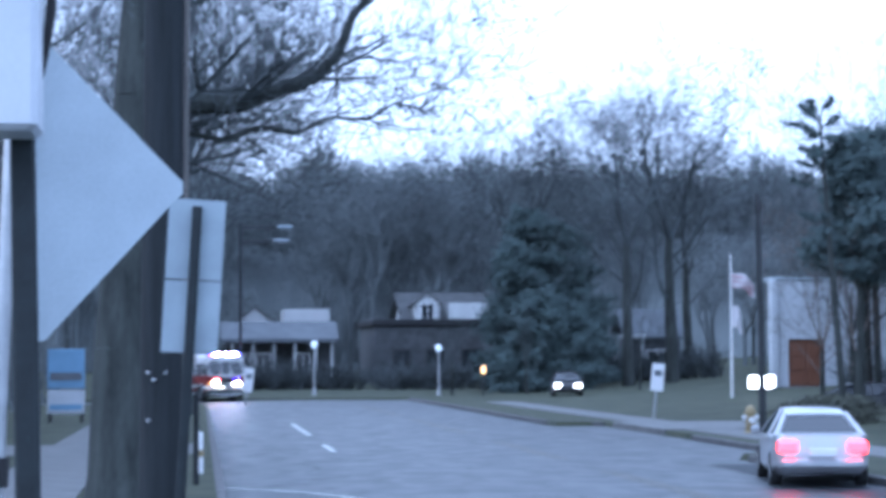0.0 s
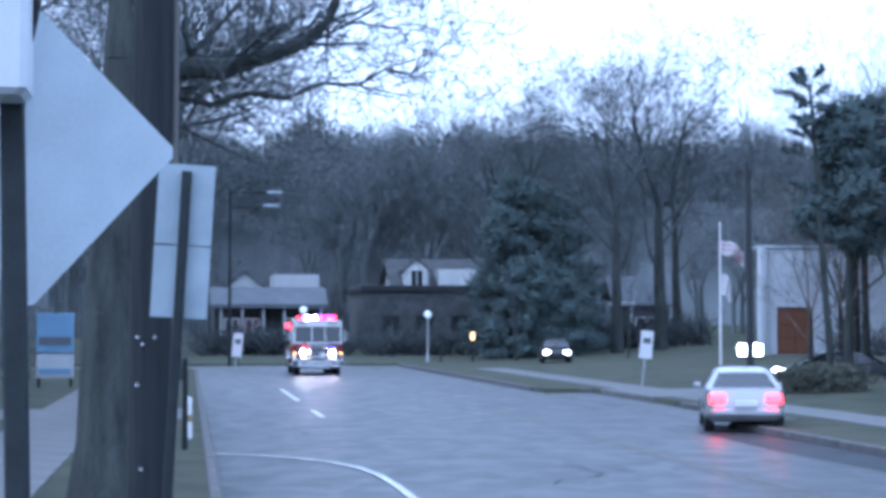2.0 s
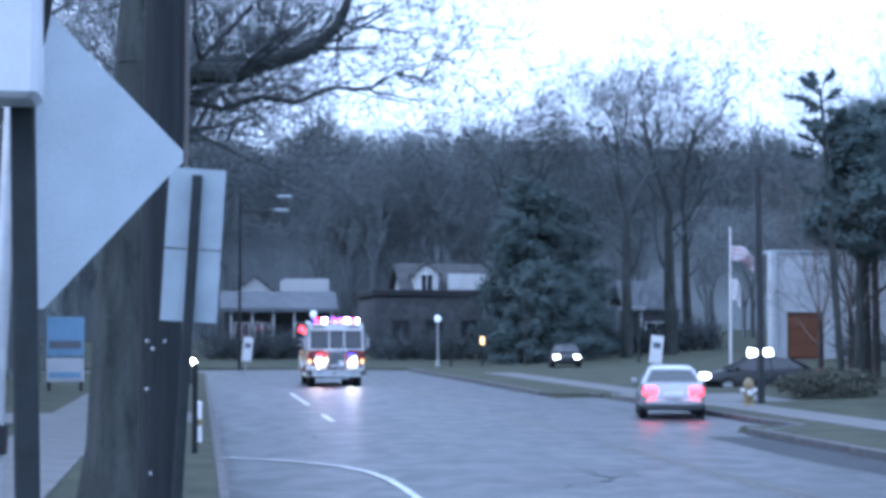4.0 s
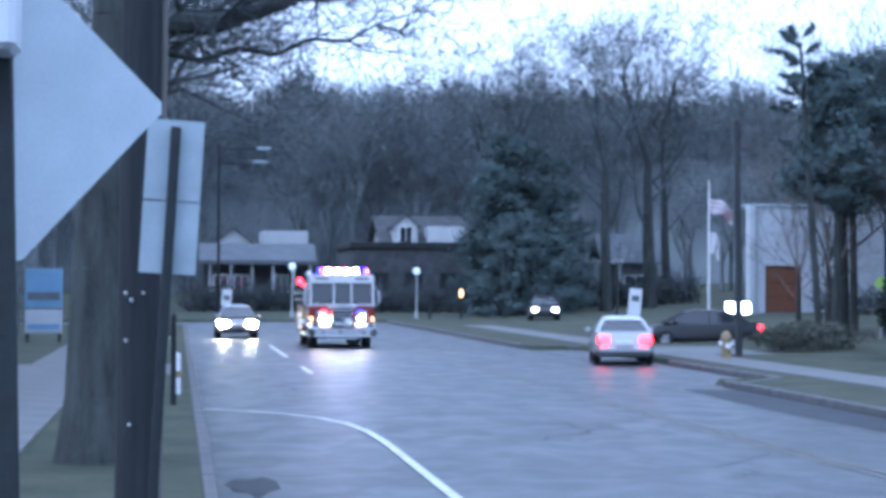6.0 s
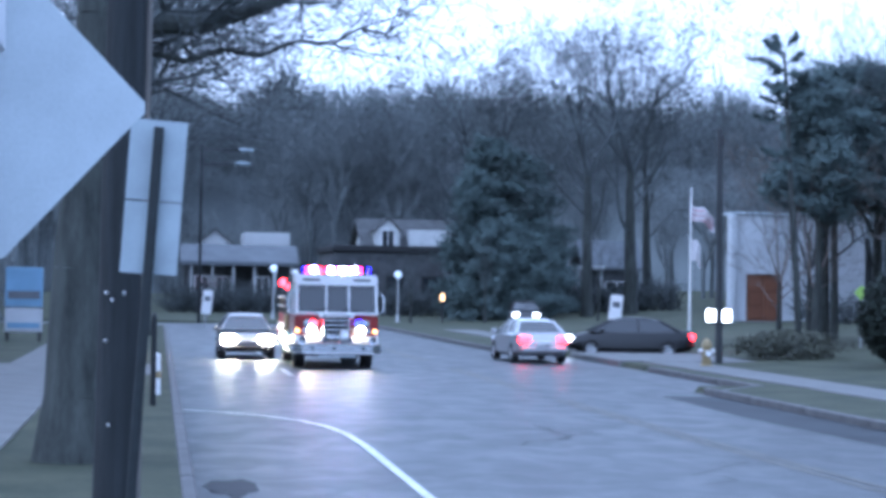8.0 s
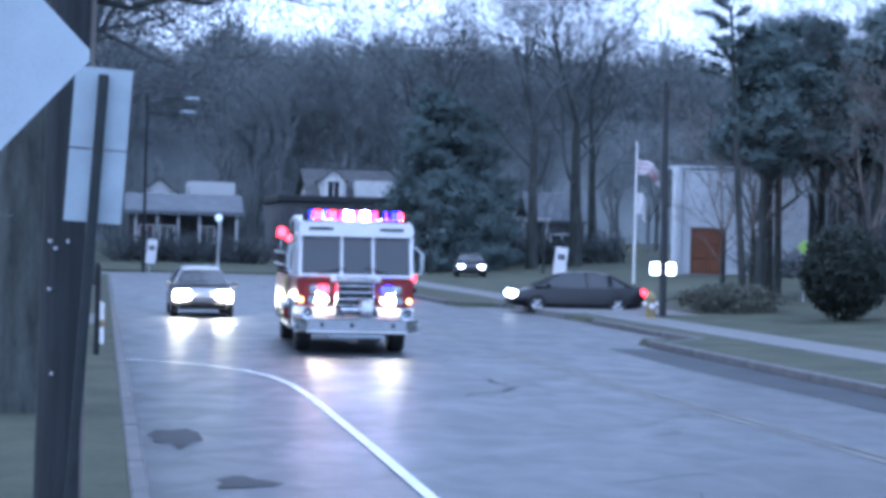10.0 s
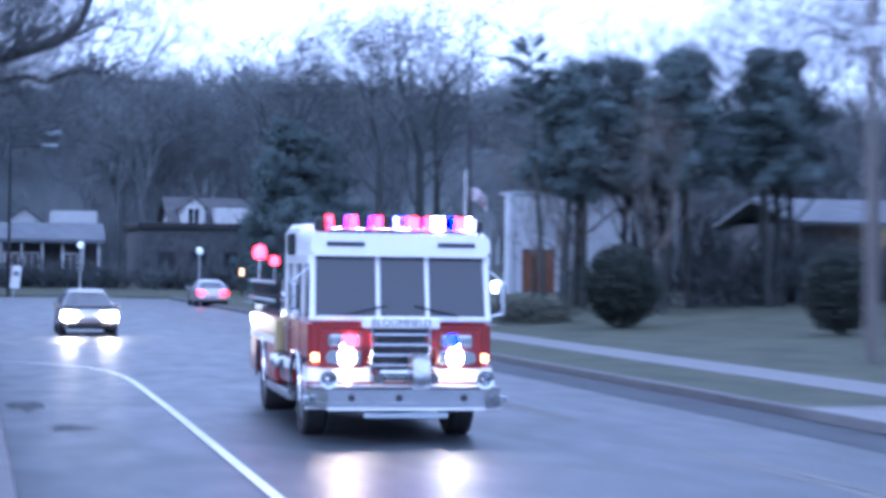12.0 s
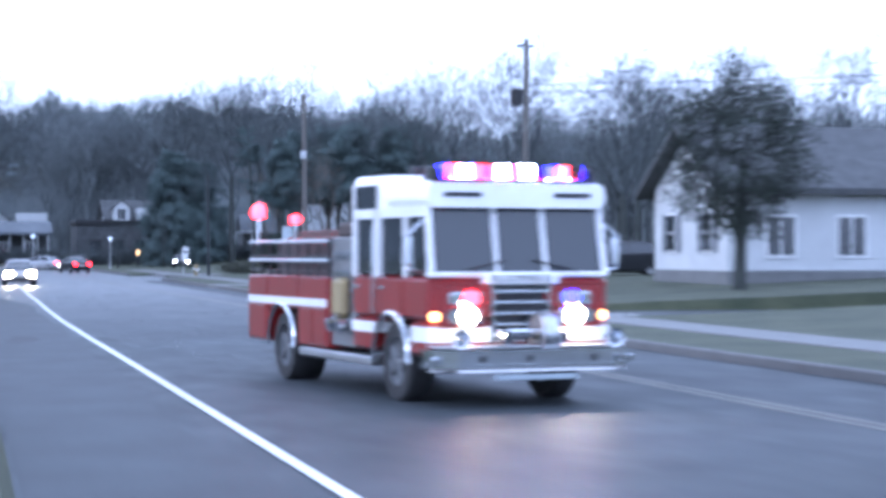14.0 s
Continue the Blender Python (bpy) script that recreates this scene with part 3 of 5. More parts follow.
def car(name, label, paint, m, kind="sedan", head=None, tail=None, group="", lens=1.0):
    top = thing(name, label, "car", m, group)
    L, hw = 4.7, 0.9
    if kind == "suv":
        L = 4.8
    tall = 0.28 if kind == "suv" else 0.0
    f, r = L / 2, -L / 2
    body = Shape().loft([ring(r, 0.72, 0.38, 0.78 + tall, 0.12), ring(r + 0.12, 0.84, 0.28, 0.98 + tall, 0.14), ring(r + 0.6, hw, 0.22, 1.02 + tall, 0.14), ring(-0.9, hw, 0.2, 0.98 + tall, 0.12),
                         ring(0.7, hw, 0.2, 0.96 + tall, 0.12), ring(f - 0.75, hw - 0.02, 0.22, 0.86 + tall, 0.16), ring(f - 0.2, 0.82, 0.26, 0.72 + tall, 0.16), ring(f, 0.66, 0.34, 0.58 + tall, 0.1)])
    part("body", body, M[paint], top, smooth=True)
    rear = r + (0.25 if kind == "suv" else 0.75)
    belt, roof = 0.93 + tall, 1.43 + tall * 1.2
    prof = [(rear - 0.3, belt), (rear + 0.5, roof - 0.08), (rear + 1.05, roof), (0.15, roof), (0.55, roof - 0.08), (1.45, belt)]
    g = Shape()
    vs = []
    for y, z in prof:
        k = (z - belt) / (roof - belt)
        w = 0.82 - 0.26 * k
        vs += [(-w, y, z), (w, y, z)]
    n = len(prof)
    fs = [(2 * i, 2 * i + 1, 2 * i + 3, 2 * i + 2) for i in range(n - 1)]
    fs += [tuple(2 * i for i in range(n)), tuple(2 * i + 1 for i in range(n - 1, -1, -1)), (0, 2 * n - 2, 2 * n - 1, 1)]
    g.add(vs, fs)
    part("greenhouse", g, M["glass"], top, "dark tinted glass")
    rp = Shape().loft([[(-w, y, z - 0.03), (w, y, z - 0.03), (w * 0.93, y, z + 0.012), (w * 0.5, y, z + 0.035), (-w * 0.5, y, z + 0.035), (-w * 0.93, y, z + 0.012)]
                       for y, z, w in ((rear + 0.44, roof - 0.1, 0.59), (rear + 0.75, roof - 0.04, 0.59), (rear + 1.05, roof, 0.585), (0.15, roof, 0.585), (0.4, roof - 0.035, 0.59), (0.58, roof - 0.09, 0.59))])
    part("roof", rp, M[paint], top, smooth=True)
    for sx in (-1, 1):
        for a, c, q in (((sx * 0.82, 1.45, belt), (sx * 0.57, 0.55, roof - 0.08), 0.035), ((sx * 0.81, -0.35, belt), (sx * 0.57, -0.3, roof - 0.02), 0.035), ((sx * 0.82, rear - 0.3, belt), (sx * 0.57, rear + 0.5, roof - 0.08), 0.06)):
            part("pillar", Shape().tube(a, c, q, q, 6), M[paint], top)
        part("mirror", Shape().box(sx * 0.98 - 0.09, 0.95, belt - 0.02, sx * 0.98 + 0.09, 1.1, belt + 0.13, 0.03), M[paint], top)
        part("headlight", Shape().box(sx * 0.6 - 0.19 * lens, f - 0.3, 0.64 + tall - 0.12 * lens, sx * 0.6 + 0.19 * lens, f + 0.03, 0.64 + tall + 0.12 * lens, 0.06), M[head or "chrome"], top, "car headlight")
        part("tail_light", Shape().box(sx * 0.64 - 0.18, r - 0.04, 0.66 + tall, sx * 0.64 + 0.18, r + 0.2, 0.88 + tall, 0.04), M[tail or "redcloth"], top, "red tail light")
    part("bumper", Shape().box(-0.8, r - 0.06, 0.36, 0.8, r + 0.2, 0.56, 0.06), M[paint], top)
    part("bumper", Shape().box(-0.7, f - 0.2, 0.3, 0.7, f + 0.04, 0.48, 0.06), M["dark"], top)
    part("plate_panel", Shape().box(-0.26, r - 0.075, 0.6 + tall * 0.5, 0.26, r - 0.01, 0.74 + tall * 0.5, 0.01), M["white"], top)
    part("brake_light", Shape().box(-0.2, rear - 0.02, belt + 0.03, 0.2, rear + 0.02, belt + 0.08, 0.01), M[tail or "redcloth"], top)
    wheels = [wheel(top, sx * 0.8, y, 0.33, 0.22) for sx in (-1, 1) for y in (f - 0.95, r + 0.95)]
    return top, wheels


def fire_truck():
    top = thing("fire_truck", "red and white pumper fire truck with flashing roof lights", "fire truck")
    W = 1.22
    # cab: red below, white above, the sides drawn as one outline each
    part("cab_belt", Shape().box(-W, -1.45, 1.06, W, 1.2, 1.6, 0.06), M["red"], top, "bright red cab body", smooth=True)
    part("front_quarter", Shape().box(-W, 0.62, 0.62, W, 1.2, 1.058, 0.05), M["red"], top, smooth=True)
    part("rear_quarter", Shape().box(-W, -1.45, 0.62, W, -0.66, 1.058, 0.05), M["red"], top, smooth=True)
    part("engine_cover", Shape().box(-0.86, -0.65, 0.55, 0.86, 0.61, 1.05), M["dark"], top)
    for sx in (-1, 1):
        for y0, y1 in ((-1.36, -0.66), (-0.46, 0.38)):
            part("cab_door", Shape().box(sx * (W + 0.004) - 0.008, y0, 1.1, sx * (W + 0.004) + 0.008, y1, 1.56, 0.005), M["red"], top)
            part("door_handle", Shape().box(sx * (W + 0.02) - 0.02, y0 + 0.06, 1.42, sx * (W + 0.02) + 0.02, y0 + 0.2, 1.47, 0.01), M["chrome"], top)
    part("stripe", Shape().box(-W - 0.006, -1.46, 0.86, W + 0.006, -0.64, 1.0), M["white"], top, "white stripe")
    part("stripe", Shape().box(-W - 0.006, 0.66, 0.8, W + 0.006, 1.206, 0.99), M["white"], top, "white stripe")
    # windscreen of three panes between white posts
    def front(z):
        return 1.2 - 0.14 * (z - 1.6) / 0.75
    posts = Shape()
    for x in (-1.17, -0.36, 0.3, 1.17):
        posts.tube((x, front(1.6), 1.6), (x * 0.985, front(2.46), 2.46), 0.032 if abs(x) < 1 else 0.042, 0.032 if abs(x) < 1 else 0.042, 6)
    for y in (-1.4, -0.62, -0.5, 0.42):
        for sx in (-1, 1):
            posts.box(sx * 1.17 - 0.045, y - 0.05, 1.58, sx * 1.17 + 0.045, y + 0.05, 2.45)
    posts.box(-W, -1.45, 1.58, W, -1.38, 2.78)
    posts.box(-W, 1.12, 1.585, W, 1.205, 1.66, 0.02)
    for sx in (-1, 1):
        posts.box(sx * 1.17 - 0.045, -1.4, 2.33, sx * 1.17 + 0.045, 1.05, 2.45)
    part("cab_frame", posts, M["white"], top, "white window frame")
    for x0, x1 in ((-1.14, -0.385), (-0.335, 0.275), (0.325, 1.14)):
        part("windscreen", Shape().plate([(x0, front(1.65), 1.65), (x1, front(1.65), 1.65), (x1, front(2.45), 2.45), (x0, front(2.45), 2.45)], 0.02, (0, -1, 0)), M["glass"], top, "dark windscreen pane")
    for sx in (-1, 1):
        for y0, y1 in ((-1.35, -0.66), (-0.45, 0.37), (0.47, 1.05)):
            part("side_window", Shape().box(sx * 1.17 - 0.012, y0, 1.62, sx * 1.17 + 0.012, y1, 2.33), M["glass"], top)
    for x in (-0.75, 0.75):
        part("wiper", Shape().tube((x, 1.23, 1.67), (x * 0.25, 1.2, 1.8), 0.012, 0.01, 6), M["rubber"], top)
    part("dashboard", Shape().box(-1.1, 0.75, 1.5, 1.1, 1.1, 1.7, 0.05), M["dark"], top)
    for x in (-0.6, 0.6):
        part("seat", Shape().box(x - 0.26, -0.3, 1.5, x + 0.26, -0.12, 2.2, 0.06).box(x - 0.26, -0.3, 1.5, x + 0.26, 0.25, 1.62, 0.05), M["dark"], top)
    roof = Shape().loft([ring(1.16, 1.2, 2.44, 2.74, 0.07), ring(0.7, 1.22, 2.44, 2.80, 0.09), ring(-0.2, 1.22, 2.44, 2.82, 0.09)])
    roof.loft([ring(-0.16, 1.12, 2.6, 2.81, 0.05), ring(-0.34, 1.17, 2.34, 2.88, 0.08), ring(-1.46, 1.2, 2.34, 2.89, 0.08)])
    part("cab_roof", roof, M["white"], top, "white raised cab roof", smooth=True)
    part("side_window", Shape().box(1.185, -1.35, 2.45, 1.215, -0.62, 2.76, 0.02), M["glass"], top)
    part("side_window", Shape().box(-1.215, -1.35, 2.45, -1.185, -0.62, 2.76, 0.02), M["glass"], top)
    for x in (-0.74, 0.74):
        part("roof_lettering", Shape().box(x - 0.25, 1.12, 2.57, x + 0.25, 1.185, 2.63, 0.01), M["ink"], top, "dark bar of unreadable lettering")
    # grille, headlights, bumper
    gr = Shape()
    for k in range(5):
        z = 0.86 + k * 0.135
        gr.box(-0.38, 1.19, z, 0.38, 1.27, z + 0.035, 0.012)
    for x in (-0.4, 0.37):
        gr.box(x, 1.19, 0.8, x + 0.04, 1.28, 1.52, 0.01)
    part("grille", gr, M["chrome"], top, "chrome slatted grille")
    rad = part("radiator", Shape().box(-0.38, 1.185, 0.82, 0.38, 1.21, 1.52), M["dark"], top)
    for k in range(7):
        part("fin", Shape().box(-0.36 + k * 0.11, 1.2, 0.84, -0.34 + k * 0.11, 1.225, 1.5), M["dark"], rad)
    band = part("name_band", Shape().box(-0.52, 1.19, 1.5, 0.52, 1.26, 1.64, 0.02), M["white"], top, "white name band")
    txt = bpy.data.curves.new("lettering", "FONT")
    txt.body, txt.size, txt.align_x, txt.align_y, txt.extrude = "BLOOMFIELD", 0.135, "CENTER", "CENTER", 0.003
    txt.materials.append(M["ink"])
    tx = new("lettering", txt)
    tx.parent = top
    tx.matrix_basis = pose(0, 1.264, 1.57, 90, 0, 180)
    for sx in (-1, 1):
        part("fender_crest", Shape().tube((sx * 0.46, 1.2, 1.36), (sx * 0.46, 1.25, 1.36), 0.14, 0.12, 14).box(sx * 0.78 - 0.32, 1.18, 0.98, sx * 0.78 + 0.32, 1.24, 1.5, 0.05), M["red"], top)
        part("light_bezel", Shape().box(sx * 0.74 - 0.23, 1.2, 1.02, sx * 0.74 + 0.23, 1.275, 1.22, 0.03).box(sx * 0.74 - 0.23, 1.2, 1.25, sx * 0.74 + 0.23, 1.275, 1.42, 0.03), M["chrome"], top, "chrome headlight bezel")
        part("headlight", Shape().tube((sx * 0.72, 1.26, 1.12), (sx * 0.72, 1.3, 1.12), 0.115, 0.1, 16), M["head"], top, "bright round headlight")
        part("headlight", Shape().tube((sx * 0.72 + sx * 0.2, 1.26, 1.12), (sx * 0.72 + sx * 0.2, 1.29, 1.12), 0.085, 0.08, 14), M["chrome"], top, "unlit round headlight")
        part("turn_signal", Shape().box(sx * 1.12 - 0.06, 1.16, 1.06, sx * 1.12 + 0.06, 1.235, 1.17, 0.02), M["amber"], top, "amber turn signal")
        part("mirror", Shape().box(sx * 1.4 - 0.06, 1.0, 1.72, sx * 1.4 + 0.06, 1.07, 2.1, 0.03).tube((sx * 1.18, 1.0, 2.3), (sx * 1.42, 1.05, 2.1), 0.016, 0.016, 6).tube((sx * 1.18, 1.0, 1.64), (sx * 1.42, 1.05, 1.7), 0.016, 0.016, 6), M["chrome"], top, "chrome side mirror")
        part("marker_lamp", Shape().box(sx * 1.3 - 0.05, 1.55, 0.56, sx * 1.3 + 0.01 + 0.04, 1.62, 0.64, 0.01), M["chrome"], top)
        part("grab_rail", Shape().tube((sx * 1.27, -0.56, 1.1), (sx * 1.27, -0.56, 2.2), 0.018, 0.018, 8), M["chrome"], top)
        part("siren_horn", Shape().lathe([(0.03, -0.16), (0.05, 0.0), (0.1, 0.14), (0.12, 0.16), (0.09, 0.15), (0.02, 0.0)], 14, pose(sx * 1.02, 1.62, 0.86, -90, 0, 0)), M["chrome"], top, smooth=True)
    bumper = Shape()
    for z0, z1, out in ((0.5, 0.56, 0.02), (0.56, 0.68, 0.0), (0.68, 0.73, 0.015)):
        bumper.loft([[(-w, y, z0), (w, y, z0), (w, y, z1), (-w, y, z1)] for w, y in ((1.27 + out, 1.15), (1.27 + out, 1.5 + out), (1.02 + out, 1.72 + out))])
    part("bumper", bumper, M["chrome"], top, "wide ribbed chrome front bumper")
    part("bumper_lip", Shape().box(-1.28, 1.4, 0.465, 1.28, 1.52, 0.498).box(-1.04, 1.521, 0.465, 1.04, 1.74, 0.498), M["white"], top)
    part("bumper_deck", Shape().box(-1.22, 1.18, 0.742, 1.22, 1.6, 0.77, 0.01), M["steel"], top, "diamond plate deck")
    for x in (-0.75, 0.1, 0.72):
        part("bumper_lamp", Shape().tube((x, 1.7, 0.62), (x, 1.73, 0.62), 0.05, 0.045, 12), M["dark"], top)
    part("hose_roll", Shape().lathe([(0.08, -0.1), (0.26, -0.11), (0.29, 0), (0.26, 0.11), (0.08, 0.1)], 16, pose(-0.2, 1.46, 0.9, 0, 90, 0)), M["steel"], top, smooth=True)
    part("front_pipe", Shape().tube((-0.36, 1.45, 0.92), (0.36, 1.45, 0.92), 0.06, 0.06, 10).tube((0.36, 1.45, 0.92), (0.36, 1.66, 0.86), 0.07, 0.08, 10).tube((-0.36, 1.45, 0.92), (-0.36, 1.66, 0.86), 0.07, 0.08, 10), M["chrome"], top)
    part("plate_panel", Shape().box(-0.55, 1.66, 0.36, 0.55, 1.7, 0.43, 0.01), M["alu"], top)
    part("axle", Shape().box(-1.0, -0.1, 0.35, 1.0, 0.1, 0.5, 0.04), M["dark"], top)
    part("axle", Shape().tube((-1, -4.5, 0.5), (1, -4.5, 0.5), 0.12, 0.12, 10), M["dark"], top)
    part("chassis", Shape().box(-0.5, -6.3, 0.5, 0.5, 1.2, 0.75, 0.03), M["dark"], top)
    # pump panel and hose body
    part("pump_panel", Shape().box(-1.16, -2.45, 0.62, 1.16, -1.47, 2.1, 0.02), M["panel"], top, "dull steel pump panel")
    for sx in (-1, 1):
        for y in (-1.7, -1.95, -2.2):
            for z in (1.35, 1.6, 1.85):
                part("gauge", Shape().tube((sx * 1.15, y, z), (sx * 1.19, y, z), 0.07, 0.065, 10), M["chrome"], top)
        for y in (-1.75, -2.15):
            part("hose_outlet", Shape().tube((sx * 1.15, y, 0.95), (sx * 1.33, y, 0.9), 0.09, 0.1, 12), M["chrome"], top)
        part("hose_pack", Shape().box(sx * 1.22 - 0.08, -2.12, 1.02, sx * 1.22 + 0.08, -1.68, 1.55, 0.06), M["yellow"], top, "yellow folded hose")
        # side bodies with arches
        b = Shape()
        b.box(sx * 1.0 - 0.22, -3.78, 0.56, sx * 1.0 + 0.22, -2.47, 1.55, 0.03)
        b.box(sx * 1.0 - 0.22, -6.2, 0.56, sx * 1.0 + 0.22, -5.22, 1.55, 0.03)
        b.box(sx * 1.0 - 0.22, -5.22, 1.08, sx * 1.0 + 0.22, -3.78, 1.55, 0.02)
        part("side_body", b, M["red"], top, "red side body with compartments", smooth=True)
        part("stripe", Shape().box(sx * 1.222 - 0.005, -6.18, 1.13, sx * 1.222 + 0.005, -2.5, 1.24), M["white"], top, "white stripe")
        for y0, y1 in ((-3.7, -3.1), (-3.06, -2.52), (-6.12, -5.3)):
            part("locker_door", Shape().box(sx * 1.222 - 0.008, y0, 0.62, sx * 1.222 + 0.012, y1, 1.1, 0.006), M["red"], top)
        rail = Shape()
        for z in (1.62, 1.84, 2.06):
            rail.tube((sx * 1.18, -6.1, z), (sx * 1.18, -2.5, z), 0.015, 0.015, 6)
        for k in range(9):
            rail.tube((sx * 1.18, -6.1 + k * 0.45, 1.54), (sx * 1.18, -6.1 + k * 0.45, 2.08), 0.02, 0.02, 6)
        part("side_rail", rail, M["dark"], top, "dark steel side rails")
        for cy in (0.0, -4.5):
            bow = [(sx * 1.235, cy + 0.62 * math.cos(math.pi * k / 12), 0.52 + 0.62 * math.sin(math.pi * k / 12)) for k in range(13)]
            part("wheel_arch", Shape().pipe(bow, 0.03), M["chrome"], top, "chrome wheel arch trim")
        part("step", Shape().box(sx * 1.05 - 0.18, -3.7, 0.42, sx * 1.05 + 0.18, -0.75, 0.54, 0.02), M["steel"], top)
    part("hose_bed", Shape().box(-0.78, -6.15, 0.9, 0.78, -2.47, 2.05, 0.03), M["dark"], top)
    hose = Shape()
    for k in range(7):
        hose.box(-0.7 + k * 0.2, -6.0, 2.05, -0.53 + k * 0.2, -2.6, 2.13 + 0.05 * (k % 3), 0.03)
    part("hose_load", hose, M["hose"], top, "folded dark hose")
    part("ladder", Shape().tube((1.28, -5.9, 2.05), (1.28, -2.3, 2.05), 0.025, 0.025, 6).tube((1.28, -5.9, 1.78), (1.28, -2.3, 1.78), 0.025, 0.025, 6), M["alu"], top)
    part("crosslay", Shape().box(-1.1, -2.4, 2.1, 1.1, -1.5, 2.3, 0.04), M["hose"], top)
    for sx in (-1, 1):
        part("rear_beacon_post", Shape().tube((sx * 1.12, -6.0, 2.0), (sx * 1.12, -6.0, 2.42), 0.03, 0.03, 8), M["chrome"], top)
        part("rear_beacon", Shape().lathe([(0.02, 0.0), (0.1, 0.0), (0.11, 0.1), (0.08, 0.2), (0.01, 0.22)], 14, pose(sx * 1.12, -6.0, 2.42)), M["lred"], top, "lit red beacon dome", smooth=True)
    part("rear_beacon", Shape().lathe([(0.02, 0.0), (0.07, 0.0), (0.07, 0.1), (0.01, 0.13)], 12, pose(1.05, -4.4, 2.32)), M["lred"], top, "small lit red beacon", smooth=True)
    part("beacon_arm", Shape().tube((1.05, -4.4, 2.04), (1.05, -4.4, 2.33), 0.025, 0.025, 8), M["chrome"], top)
    # light bar with turning prisms
    part("light_bar", Shape().box(-0.98, 0.74, 2.745, 0.98, 1.1, 2.8, 0.02), M["dark"], top, "roof light bar base")
    for sx in (-1, 1):
        part("bar_end", Shape().box(sx * 1.05 - 0.07, 0.78, 2.75, sx * 1.05 + 0.07, 1.08, 2.95, 0.04), M["dark"], top)
        part("warning_lamp", Shape().tube((sx * 0.68, 1.262, 1.335), (sx * 0.68, 1.3, 1.335), 0.1, 0.09, 14), M["lred" if sx > 0 else "lblue"], top, "lit warning lamp")
    part("air_horn", Shape().tube((0.5, -0.6, 2.96), (0.5, 0.1, 2.96), 0.03, 0.07, 10).box(0.3, -0.75, 2.87, 0.7, -0.6, 3.02, 0.03), M["dark"], top)
    spin = []
    faces = ["lred", "lwhite", "lblue", "lred", "dark", "lblue"]
    for k, x in enumerate((0.82, 0.5, 0.17, -0.17, -0.5, -0.82)):
        ob = new("beacon_prism")
        ob.parent = top
        ob.matrix_basis = pose(x, 0.93, 2.8)
        for j, colour in enumerate(faces):
            a0, a1 = radians(90 + (j - 0.5) * 60), radians(90 + (j + 0.5) * 60)
            s = Shape().plate([(0.0, 0.0, 0.01), (0.155 * math.cos(a0), 0.155 * math.sin(a0), 0.01), (0.155 * math.cos(a1), 0.155 * math.sin(a1), 0.01)], 0.16, (0, 0, 1))
            part("facet", s, M[colour], ob)
        spin.append((ob, x, k))
    wheels = [wheel(top, sx * 1.0, 0, 0.52, 0.32, "panel") for sx in (-1, 1)] + [wheel(top, sx * 0.93, -4.5, 0.52, 0.5, "panel") for sx in (-1, 1)]
    return top, wheels, spin


